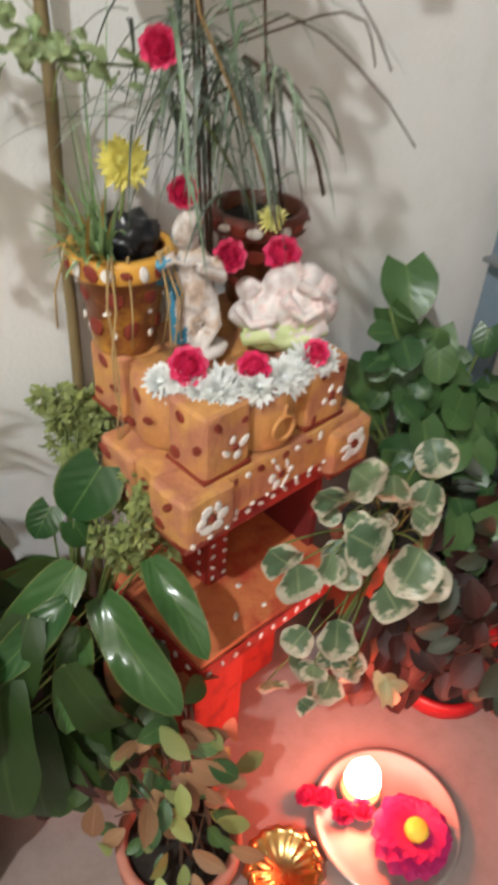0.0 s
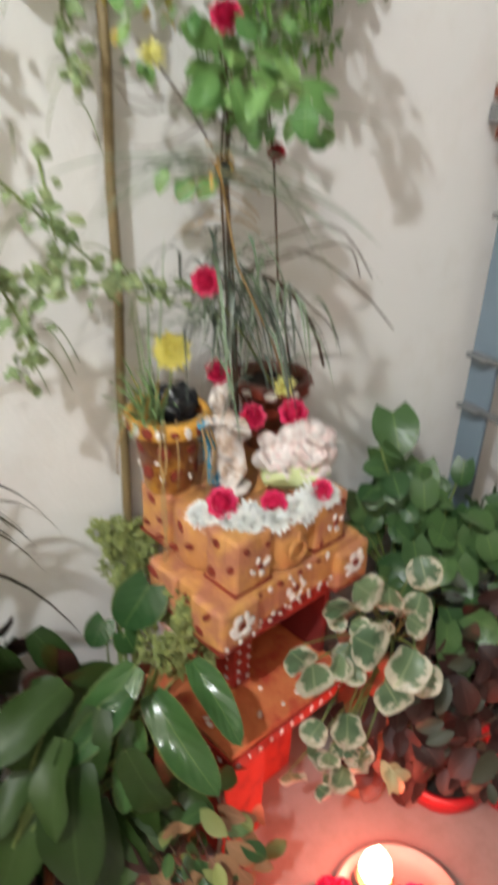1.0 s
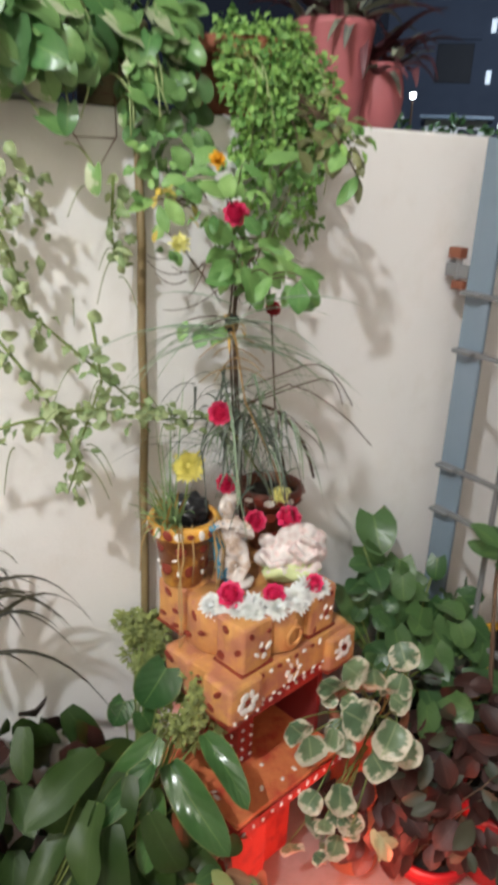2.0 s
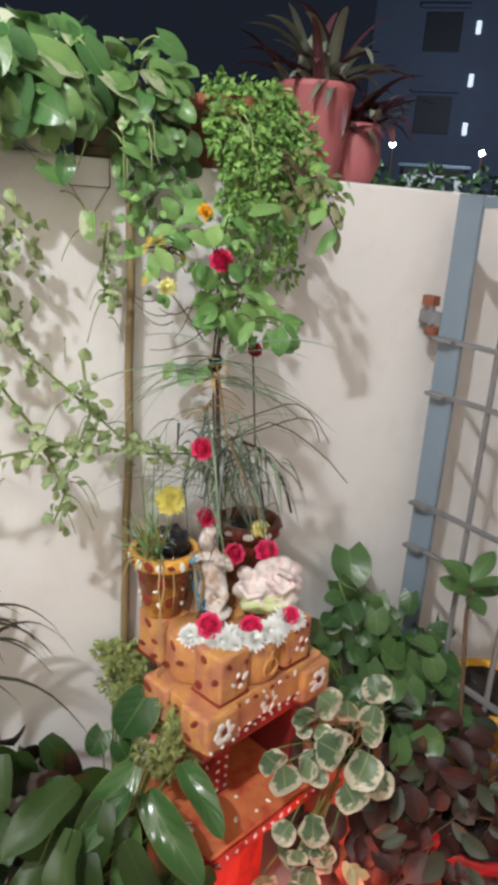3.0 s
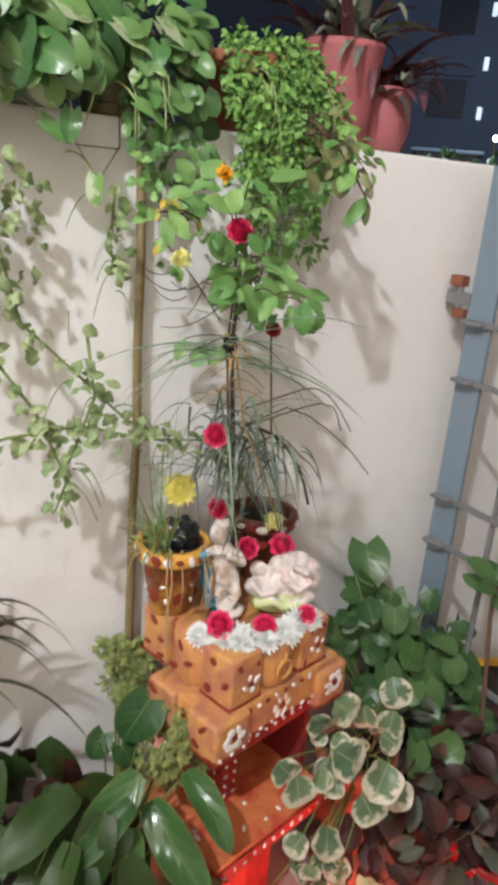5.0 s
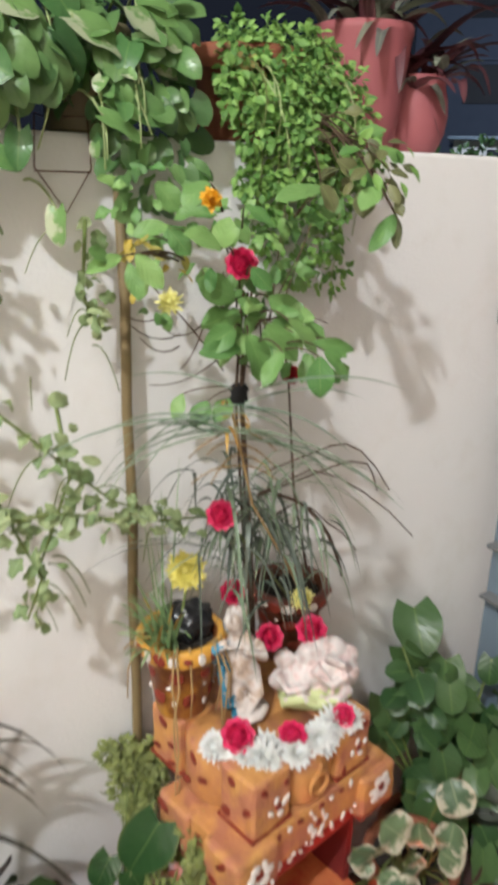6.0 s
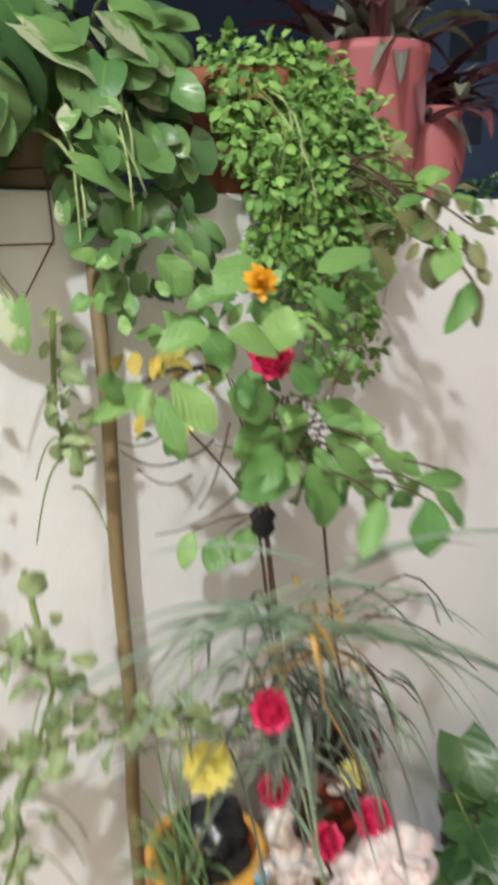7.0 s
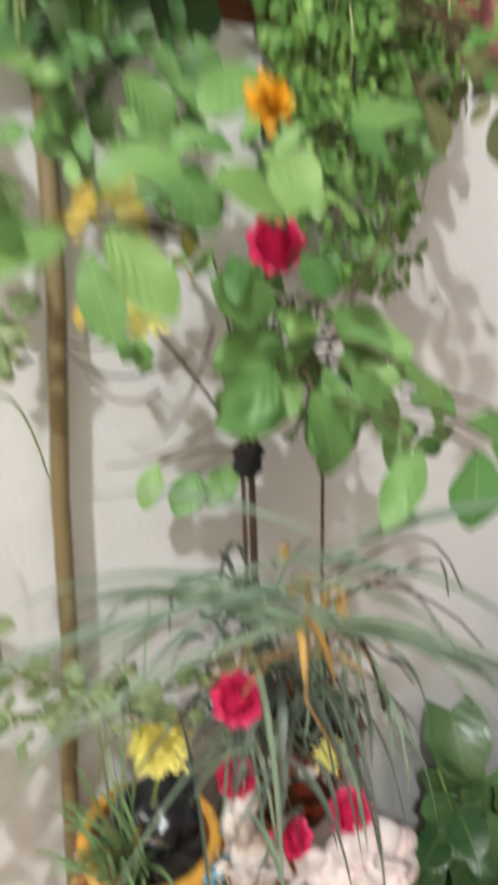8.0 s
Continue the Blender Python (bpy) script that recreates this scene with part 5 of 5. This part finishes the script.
    # stalk end, tip and width of the leaves that stand clear: the crown round the golden bloom, the heart of the bush, its low outer twigs
    crown = [(-0.048, -0.185, 1.424, -0.084, -0.197, 1.406, 0.6), (-0.05, -0.215, 1.362, -0.09, -0.227, 1.386, 0.55), (-0.048, -0.21, 1.362, -0.046, -0.222, 1.393, 0.75), (-0.099, -0.2, 1.381, -0.082, -0.212, 1.354, 0.6),
             (-0.063, -0.09, 1.422, -0.038, -0.102, 1.392, 0.7), (-0.03, -0.225, 1.404, -0.001, -0.237, 1.388, 0.5), (0.144, -0.12, 1.421, 0.068, -0.132, 1.416, 0.36), (0.174, -0.1, 1.422, 0.158, -0.112, 1.385, 0.75),
             (-0.147, -0.225, 1.376, -0.117, -0.237, 1.391, 0.55), (-0.163, -0.25, 1.355, -0.158, -0.262, 1.323, 0.45), (-0.158, -0.255, 1.363, -0.137, -0.267, 1.333, 0.5), (-0.166, -0.24, 1.36, -0.203, -0.252, 1.35, 0.36), (-0.177, -0.24, 1.357, -0.198, -0.252, 1.369, 0.6)]
    heart = [(0.011, -0.14, 1.3, -0.04, -0.152, 1.323, 0.6), (0.018, -0.14, 1.282, -0.038, -0.152, 1.279, 0.55), (0.051, -0.15, 1.3, 0.092, -0.162, 1.274, 0.6), (0.05, -0.16, 1.273, 0.103, -0.172, 1.25, 0.5),
             (0.039, -0.13, 1.332, 0.06, -0.142, 1.305, 0.6), (0.02, -0.13, 1.296, 0.057, -0.142, 1.279, 0.5), (0.066, -0.18, 1.263, 0.033, -0.192, 1.24, 0.5), (0.036, -0.03, 1.145, 0.01, -0.042, 1.117, 0.7),
             (0.074, -0.03, 1.145, 0.04, -0.042, 1.119, 0.6), (-0.001, -0.03, 1.16, -0.022, -0.042, 1.129, 0.5)]
    low = [(-0.003, -0.165, 1.27, -0.046, -0.177, 1.254, 0.6), (-0.05, -0.17, 1.247, 0.004, -0.182, 1.254, 0.38), (-0.007, -0.2, 1.27, 0.019, -0.212, 1.213, 0.5), (0.01, -0.21, 1.281, 0.053, -0.222, 1.241, 0.5),
           (0.018, -0.24, 1.29, 0.061, -0.252, 1.256, 0.5), (0.027, -0.285, 1.26, 0.024, -0.297, 1.217, 0.62), (-0.018, -0.285, 1.269, -0.049, -0.297, 1.242, 0.42), (0.075, -0.28, 1.262, 0.02, -0.292, 1.279, 0.24), (0.029, -0.29, 1.267, 0.06, -0.302, 1.236, 0.36)]
    for rows in (crown, heart, low):
        placed(b, [L_GREEN], rows, rng)
        for row in rows:
            end = Vector(row[:3])
            root = Vector((0.05, -0.08, min(1.34, end.z - 0.02))).lerp(end, 0.6) if end.z > 1.2 else Vector((0.078, -0.038, 1.16))
            stem(b, arc(root + jitter(rng, 0.006), end, 0.006, 6), [0.0013, 0.0008], BROWN_STEM, 5, "twig")
    # a withered shoot with yellow leaves
    dry = Vector((-0.15, -0.235, 1.372))
    placed(b, [L_YELLOWING], [(*(dry + jitter(rng, 0.004)), *(dry + Vector((rng.uniform(-0.02, 0.016), -0.01, rng.uniform(-0.016, 0.012)))), rng.uniform(0.25, 0.5)) for k in range(6)], rng, fold=0.6, wavy=0.5, name="old_leaf")
    kinds = [leaf_mesh("bush_leaf", L_GREEN, 1.0, w, "oval", d, f, 0.3, 9, 2 * k) for k, (w, d, f) in enumerate(((0.55, 0.3, 0.2), (0.66, 0.6, 0.35), (0.5, 0.1, 0.1), (0.6, 0.9, 0.45), (0.46, 0.5, -0.2)))]
    old = [leaf_mesh("old_leaf", L_YELLOWING, 1.0, 0.5, "oval", 0.4, 0.25, 0.08, 6)]
    leaves(b, kinds, rng, (0.06, -0.12, 1.265), (0.06, 0.05, 0.04), 46, (0.024, 0.042), 0.45)
    leaves(b, kinds, rng, (-0.0, -0.11, 1.36), (0.08, 0.05, 0.04), 26, (0.02, 0.038), 0.4)
    leaves(b, kinds, rng, (0.09, -0.08, 1.36), (0.07, 0.05, 0.06), 30, (0.02, 0.036), 0.5)
    leaves(b, kinds, rng, (-0.05, -0.06, 1.4), (0.06, 0.04, 0.045), 26, (0.018, 0.034), 0.5)
    leaves(b, kinds, rng, (0.11, -0.16, 1.23), (0.04, 0.04, 0.02), 8, (0.026, 0.04), 0.6)
    leaves(b, kinds, rng, (-0.07, -0.09, 1.3), (0.03, 0.04, 0.03), 5, (0.02, 0.034), 0.6)
    leaves(b, old, rng, (-0.09, -0.13, 1.34), (0.05, 0.05, 0.05), 7, (0.018, 0.028), 0.7, name="old_leaf")
    for k in range(14):
        a = Vector((0.06, -0.08, 1.22)) + jitter(rng, 0.04)
        stem(b, arc(a, (rng.uniform(-0.1, 0.17), rng.uniform(-0.18, -0.06), rng.uniform(1.24, 1.4)), 0.008, 6), [0.0013, 0.0007], BROWN_STEM, 5, "twig")
    for k in range(6):
        a = Vector((0.0, -0.06, 1.25)) + jitter(rng, 0.03)
        stem(b, arc(a, a + Vector((rng.uniform(-0.1, -0.02), rng.uniform(-0.03, 0.02), rng.uniform(-0.07, 0.03))), -0.012, 6), [0.0011, 0.0006], BROWN_STEM, 5, "twig")


shrine_plants()


def plant_tie():
    bm = bmesh.new()
    lathe(bm, [(0.008, -0.014), (0.013, -0.006), (0.011, 0.002), (0.014, 0.009), (0.008, 0.016)], 14)
    single("plant_tie", bm, plain("black_cloth", (0.02, 0.02, 0.022), 0.9), "black cloth tie knotted round the rose stems", "tie", True, at=pose(0.081, -0.038, 1.15))


plant_tie()


def rose_stem():
    bm = bmesh.new()
    tube(bm, [(0.14, -0.1, 0.845), (0.06, -0.14, 0.95), (-0.012, -0.16, 1.04)], [0.0022, 0.0016], 6)
    single("rose_twig", bm, STEM, "thin green twig holding a red rose", "twig", True)
    bm = bmesh.new()
    tube(bm, [(-0.03, -0.07, 0.83), (-0.02, -0.07, 0.87), (-0.01, -0.064, 0.912)], [0.0022, 0.0018], 6)
    single("flower_twig", bm, STEM, "short green twig of the yellow chrysanthemum", "twig", True)


rose_stem()


# ---- plants on and over the wall ----
def wall_pots():
    rng = random.Random(91)
    for x, r, h, m, l in ((-0.21, 0.06, 0.11, GREY_POT, "small grey plastic pot on the wall top"), (-0.08, 0.062, 0.12, OLIVE_BOX, "olive plastic pot on the wall top"), (-0.36, 0.07, 0.13, OLIVE_BOX, "olive plastic pot on the wall top")):
        simple_pot("plant_pot", (x, WALL_Y + 0.055, WALL_TOP + 0.001), r, h, m, l, int(1000 * r), 0.75, "pots on the wall")
    simple_pot("terracotta_pot", (0.17, WALL_Y + 0.085, WALL_TOP + 0.001), 0.088, 0.12, TERRA, "terracotta pot on the wall top under dense small leaves", 92, 0.75, "pots on the wall")
    # the two clay pots
    bm = bmesh.new()
    tall = [(0.05, 0), (0.056, 0.004), (0.062, 0.05), (0.068, 0.11), (0.073, 0.154), (0.075, 0.16), (0.075, 0.171), (0.065, 0.171), (0.061, 0.15)]
    round_one = [(0.036, 0), (0.042, 0.004), (0.053, 0.03), (0.056, 0.055), (0.053, 0.082), (0.048, 0.1), (0.05, 0.106), (0.05, 0.113), (0.04, 0.113), (0.037, 0.096)]
    for x, prof, count in ((0.372, tall, 34), (0.484, round_one, 20)):
        h = prof[-2][1]
        p = thing("clay_pot", "tall flaring pink-red clay pot on the wall top" if prof is tall else "shorter rounded pink-red clay pot on the wall top", "pot", (x, WALL_Y + 0.078, WALL_TOP + 0.001), group="pots on the wall")
        bm = bmesh.new()
        lathe(bm, prof, 32)
        part("body", bm, PINK, p, smooth=True)
        part("soil", soil_disc(prof[-1][0] - 0.001, rng), SOIL, p, at=pose(0, 0, h - 0.012))
        q = thing("long_leaf_plant", "purple and green long-leaved plant in a clay pot", "plant", (0, 0, 0), group="long-leaved plants")
        top = (x, WALL_Y + 0.075, WALL_TOP + h - 0.01)
        blades(q, [L_CORDY, L_CORDY, L_CORDY_PALE], rng, top, count, 0.17, 0.026, 0.17, (0, 360), "leaf", 0.9, 1.8)
        blades(q, [L_CORDY, L_CORDY_PALE], rng, (x, WALL_Y + 0.05, WALL_TOP + h + 0.015), 12, 0.085, 0.024, 0.06, (180, 345), "leaf", 1.3, 2.0)
        blades(q, [L_CORDY_PALE, L_CORDY_PALE, L_CORDY], rng, (x, WALL_Y + 0.03, WALL_TOP + h + 0.01), 4, 0.065, 0.024, 0.03, (200, 330), "leaf", 2.0, 2.0)
    # wire hanger
    bm = bmesh.new()
    tube(bm, [(-0.01, 0.06, 0.067), (-0.03, 0.026, 0.067), (-0.034, 0.024, 0.01), (0.0, 0.02, -0.04), (0.034, 0.024, 0.01), (0.032, 0.026, 0.067), (0.01, 0.06, 0.067)], [0.0009] * 7, 6)
    tube(bm, [(-0.034, 0.024, 0.006), (0.034, 0.024, 0.006)], [0.0009, 0.0009], 6)
    single("wire_hanger", bm, BROWN_POT, "thin dark wire hanger hooked over the wall top", "hanger", True, at=pose(-0.128, WALL_Y - 0.03, 1.425))


wall_pots()


def pothos():
    rng = random.Random(101)
    p = thing("pothos", "lush pothos with heart-shaped marbled leaves spilling over the wall", "plant", (0, 0, 0))
    kinds = [leaf_mesh("pothos_leaf", m, 1.0, w, "heart", d, 0.25, 0.08, 9, k) for k, (m, w, d) in enumerate(((L_POTHOS, 0.72, 0.4), (L_POTHOS, 0.6, 0.6), (L_POTHOS_SHADED, 0.78, 0.3), (L_POTHOS_SHADED, 0.66, 0.5)))]
    # the large leaves that stand clear
    big = [(-0.128, -0.03, 1.582, -0.06, -0.042, 1.555, 0.5), (-0.051, -0.02, 1.604, 0.005, -0.032, 1.568, 0.8), (-0.192, -0.04, 1.559, -0.173, -0.052, 1.496, 0.85), (-0.236, -0.04, 1.521, -0.215, -0.052, 1.468, 0.75),
           (-0.287, -0.05, 1.538, -0.269, -0.062, 1.483, 0.8), (-0.235, -0.05, 1.6, -0.167, -0.062, 1.579, 0.55), (-0.155, -0.02, 1.62, -0.12, -0.032, 1.579, 0.7), (-0.027, 0.0, 1.652, 0.019, -0.012, 1.63, 0.6),
           (-0.109, -0.06, 1.488, -0.063, -0.072, 1.468, 0.4), (-0.087, -0.04, 1.51, -0.024, -0.052, 1.488, 0.5), (-0.234, -0.05, 1.453, -0.199, -0.062, 1.431, 0.5), (-0.199, -0.06, 1.468, -0.208, -0.072, 1.43, 0.6), (-0.162, -0.05, 1.391, -0.168, -0.062, 1.352, 0.55)]
    placed(p, [L_POTHOS], big, rng, "heart", 0.3, 0.3, 0.1)
    for row in big:
        stem(p, arc((row[0] + rng.uniform(-0.03, 0.03), 0.07, min(1.6, row[2] + 0.02)), row[:3], 0.02, 6, (0, -0.3, 1)), [0.002, 0.0014], PALE_STEM)
    leaves(p, kinds, rng, (-0.16, 0.07, 1.6), (0.14, 0.06, 0.08), 70, (0.035, 0.06), 0.5)
    leaves(p, kinds, rng, (-0.38, 0.04, 1.58), (0.14, 0.08, 0.09), 60, (0.035, 0.065), 0.5)
    leaves(p, kinds, rng, (-0.04, 0.06, 1.58), (0.08, 0.05, 0.08), 50, (0.03, 0.055), 0.5)
    leaves(p, kinds, rng, (-0.03, -0.0, 1.5), (0.07, 0.04, 0.06), 44, (0.02, 0.04), 0.7)
    leaves(p, kinds, rng, (-0.04, -0.04, 1.43), (0.06, 0.04, 0.05), 30, (0.016, 0.032), 0.7)
    leaves(p, kinds[:2], rng, (-0.09, -0.03, 1.5), (0.04, 0.03, 0.05), 14, (0.018, 0.032), 0.7)
    leaves(p, kinds, rng, (-0.06, 0.0, 1.57), (0.09, 0.035, 0.06), 60, (0.024, 0.044), 0.5)
    leaves(p, kinds, rng, (-0.25, -0.035, 1.55), (0.12, 0.04, 0.05), 60, (0.03, 0.066), 0.65)
    leaves(p, kinds, rng, (-0.33, -0.05, 1.555), (0.12, 0.045, 0.07), 50, (0.03, 0.066), 0.65)
    for k in range(7):
        a = (rng.uniform(-0.14, -0.03), WALL_Y + 0.02, rng.uniform(1.54, 1.62))
        b = (a[0] + rng.uniform(-0.05, 0.07), -0.05 + rng.uniform(-0.03, 0.03), rng.uniform(1.42, 1.52))
        stem(p, arc(a, b, 0.025, 8, (rng.uniform(-0.5, 0.5), -1, 0.5)), [0.0014, 0.001], PALE_STEM)


pothos()


def cascade():
    rng = random.Random(111)
    p = thing("trailing_plant", "dense cascade of tiny bright green leaves over the wall", "plant", (0, 0, 0))
    bm = bmesh.new()
    # rows of clumps, from the pot down the wall's face: height, depth, first and last place along the wall, how many
    for z, y, x0, x1, n in ((1.598, 0.095, 0.13, 0.25, 4), (1.588, 0.045, 0.11, 0.27, 5), (1.555, 0.01, 0.105, 0.285, 6), (1.515, -0.005, 0.1, 0.285, 6), (1.475, -0.02, 0.105, 0.275, 6), (1.435, -0.025, 0.11, 0.265, 5), (1.395, -0.025, 0.12, 0.25, 4), (1.35, -0.02, 0.14, 0.24, 3), (1.31, -0.01, 0.18, 0.23, 2)):
        for k in range(n):
            c = Vector((x0 + (x1 - x0) * k / (n - 1), y, z)) + jitter(rng, 0.012)
            q = rng.uniform(0.75, 1.2)
            leaf_stuff(rng, "oval" if k % 3 else "round", c, (0.03 * q, 0.026 * q, 0.03 * q), 120 if z > 1.42 else 60, (0.007, 0.018), 0.4, 0.05, bm=bm, ratio=0.6)
    tagged(part("foliage", bm, L_SMALL, p, smooth=True), kind="stuff")
    bm = bmesh.new()
    for k in range(5):
        leaf_stuff(rng, "oval", (0.11 + 0.012 * k, 0.03, 1.575 - 0.014 * k), (0.022, 0.02, 0.02), 30, (0.008, 0.018), 0.6, 0.05, bm=bm)
    tagged(part("dry_foliage", bm, L_DRYING, p, "brownish drying leaves at the pot's edge", smooth=True), kind="stuff")
    for k in range(18):
        a = (0.19 + rng.uniform(-0.08, 0.08), WALL_Y + 0.01, 1.58)
        stem(p, arc(a, (a[0] + rng.uniform(-0.03, 0.03), rng.uniform(-0.05, -0.01), rng.uniform(1.28, 1.5)), 0.03, 7, (0, -1, 0.4)), [0.0012, 0.0008], PALE_STEM if k % 2 else None, 5)
    q = thing("trailing_plant", "sprig of olive oval leaves hanging at the wall's edge", "plant", (0, 0, 0))
    rows = [(0.199, -0.19, 1.394, 0.156, -0.202, 1.355, 0.35), (0.197, -0.19, 1.394, 0.195, -0.202, 1.355, 0.35), (0.167, -0.17, 1.423, 0.155, -0.182, 1.39, 0.7), (0.168, -0.19, 1.424, 0.135, -0.202, 1.402, 0.6), (0.187, -0.2, 1.409, 0.19, -0.212, 1.393, 0.6), (0.173, -0.14, 1.481, 0.207, -0.152, 1.49, 0.5),
            (0.137, -0.15, 1.452, 0.169, -0.162, 1.433, 0.55), (0.175, -0.2, 1.442, 0.194, -0.212, 1.436, 0.4), (0.148, -0.16, 1.438, 0.187, -0.172, 1.43, 0.6), (0.132, -0.13, 1.424, 0.15, -0.142, 1.394, 0.6), (0.173, -0.18, 1.465, 0.206, -0.192, 1.454, 0.5), (0.183, -0.1, 1.507, 0.204, -0.112, 1.511, 0.6)]
    placed(q, [L_GREEN, L_OLIVE, L_OLIVE, L_GREEN, L_OLIVE], rows, rng)
    kinds = [leaf_mesh("sprig_leaf", m, 1.0, 0.5, "oval", 0.3, 0.25, 0.1, 7) for m in (L_OLIVE, L_OLIVE, L_SMALL)]
    leaves(q, kinds, rng, (0.185, -0.16, 1.445), (0.045, 0.045, 0.045), 42, (0.018, 0.03), 0.6)
    leaves(q, kinds, rng, (0.22, -0.06, 1.46), (0.04, 0.05, 0.035), 14, (0.018, 0.03), 0.4)
    for k, row in enumerate(rows):
        stem(q, arc((0.2, 0.0, 1.52 - 0.006 * k), row[:3], 0.02, 6), [0.0016, 0.0009], BROWN_STEM, 5)


cascade()


def creeper():
    rng = random.Random(121)
    p = thing("creeper", "straggling creeper with small lobed leaves along the wall", "plant", (0, 0, 0))
    kinds = [leaf_mesh("creeper_leaf", L_CREEPER, 1.0, w, shape, d, 0.3, 0.35, 9, k) for k, (w, d, shape) in enumerate(((0.5, 0.4, "oval"), (0.62, 0.8, "lance"), (0.42, 0.3, "oval"), (0.75, 0.6, "lobed")))]
    runs = [[(-0.36, -0.06, 1.42), (-0.3, -0.07, 1.3), (-0.27, -0.06, 1.2), (-0.2, -0.09, 1.13), (-0.13, -0.1, 1.06), (-0.06, -0.11, 1.03)],
            [(-0.4, -0.08, 1.03), (-0.3, -0.09, 1.05), (-0.2, -0.1, 1.06), (-0.1, -0.11, 1.03), (0.0, -0.12, 1.02)],
            [(-0.34, -0.08, 1.2), (-0.26, -0.09, 1.08), (-0.22, -0.1, 0.98), (-0.24, -0.1, 0.93)],
            [(-0.42, -0.06, 1.5), (-0.36, -0.07, 1.36), (-0.32, -0.06, 1.22), (-0.33, -0.06, 1.1)],
            [(-0.19, -0.09, 1.2), (-0.18, -0.1, 1.1), (-0.22, -0.1, 1.0)],
            [(-0.12, -0.02, 1.38), (-0.13, -0.03, 1.3), (-0.12, -0.03, 1.26)]]
    leaves(p, kinds, rng, (-0.29, -0.05, 1.34), (0.06, 0.03, 0.11), 70, (0.016, 0.032), 0.7)
    for r in runs:
        stem(p, r, [0.0026, 0.0014])
        for a, b in zip(r, r[1:]):
            for k in range(13):
                c = Vector(a).lerp(Vector(b), rng.random()) + jitter(rng, 0.015)
                part("leaf", rng.choice(kinds), None, p, at=aim(c, Vector((rng.uniform(-1, 1), -0.3, rng.uniform(-1, 0.3))), FACE + jitter(rng, 0.8), rng.uniform(0.014, 0.032)))
        for k in range(4):
            c = Vector(rng.choice(r)) + jitter(rng, 0.03)
            stem(p, arc(c, c + Vector((rng.uniform(-0.05, 0.06), -0.01, rng.uniform(-0.07, -0.02))), 0.018, 7), [0.0011, 0.0006], None, 5, "twig")


creeper()


# ---- the night beyond the wall ----
def night():
    wallm = plain("dark_plaster", (0.1, 0.13, 0.19), 0.8, vary=0.2, scale=2.0)
    dark = plain("dark_glass", (0.02, 0.025, 0.035), 0.6)
    lit = glow("lit_window", (0.75, 0.88, 1.0), 0.9)
    bulb = glow("street_bulb", (0.85, 0.93, 1.0), 30.0)
    b = thing("apartment_building", "dark blue-grey apartment block at night", "building", (26, 22.8, -3), -48.7)
    bm = bmesh.new()
    box(bm, (-3.6, 0, 0), (22, 8, 24), 0.05)
    part("wall", bm, wallm, b)
    for i in range(5):
        for k in range(6):
            x, z = -0.7 + 3.7 * i, 1.3 + 3.2 * k
            bm = bmesh.new()
            box(bm, (x - 0.75, -0.06, z), (x + 0.75, 0.02, z + 1.5), 0.03)
            w = part("window", bm, dark, b)
            bm = bmesh.new()
            box(bm, (x - 1.0, -0.35, z + 1.62), (x + 1.0, 0.0, z + 1.74), 0.02)
            part("window_ledge", bm, wallm, w)
    for x, z in ((0.71, 9.6), (0.75, 7.7), (0.72, 11.6)):
        bm = bmesh.new()
        box(bm, (x - 0.1, -0.05, z), (x + 0.1, 0.02, z + 0.5), 0.02)
        part("lit_window", bm, lit, b, "small brightly lit window")
    g = thing("garage", "low white outbuilding lit by a street lamp", "building", (21.6, 19.2, 0), -48.7)
    bm = bmesh.new()
    box(bm, (-1.1, 0, 0), (1.1, 2, 3.0), 0.04)
    part("wall", bm, WALL, g)
    bm = bmesh.new()
    box(bm, (-1.3, -0.3, 3.0), (1.3, 2.2, 3.12), 0.03)
    part("roof", bm, STEEL, g)
    bm = bmesh.new()
    box(bm, (0.1, -0.03, 1.0), (0.8, 0.02, 2.7), 0.02)
    part("door", bm, dark, g)
    for x, y, z in ((20.41, 20.29, 3.6), (22.59, 17.91, 3.46)):
        s = thing("street_lamp", "white street lamp glowing in the distance", "lamp", (x, y, 0), group="street lamps")
        bm = bmesh.new()
        tube(bm, [(0, 0, 0), (0, 0, z)], [0.06, 0.04], 8)
        part("post", bm, BROWN_STEM, s)
        bm = bmesh.new()
        bmesh.ops.create_uvsphere(bm, u_segments=16, v_segments=12, radius=0.1, matrix=Matrix.Translation((0, 0, z + 0.14)))
        part("bulb", bm, bulb, s, smooth=True)
    rng = random.Random(131)
    hedge = thing("hedge", "dark trees in front of the far buildings", "trees", (0, 0, 0))
    bm = bmesh.new()
    for k in range(14):
        leaf_stuff(rng, "oval", (17.5 + 0.42 * k, 21.5 - 0.47 * k, 2.0 + 0.35 * math.sin(2.1 * k)), (0.5, 0.5, 0.7), 60, (0.25, 0.45), 0.2, bm=bm, nu=2)
    tagged(part("foliage", bm, L_HEART, hedge, smooth=True), kind="stuff")
    bm = bmesh.new()
    for k in range(14):
        tube(bm, [(17.5 + 0.42 * k, 21.5 - 0.47 * k, 0), (17.5 + 0.42 * k, 21.5 - 0.47 * k, 2.0)], [0.08, 0.03], 6)
    part("trunks", bm, BROWN_STEM, hedge)


night()
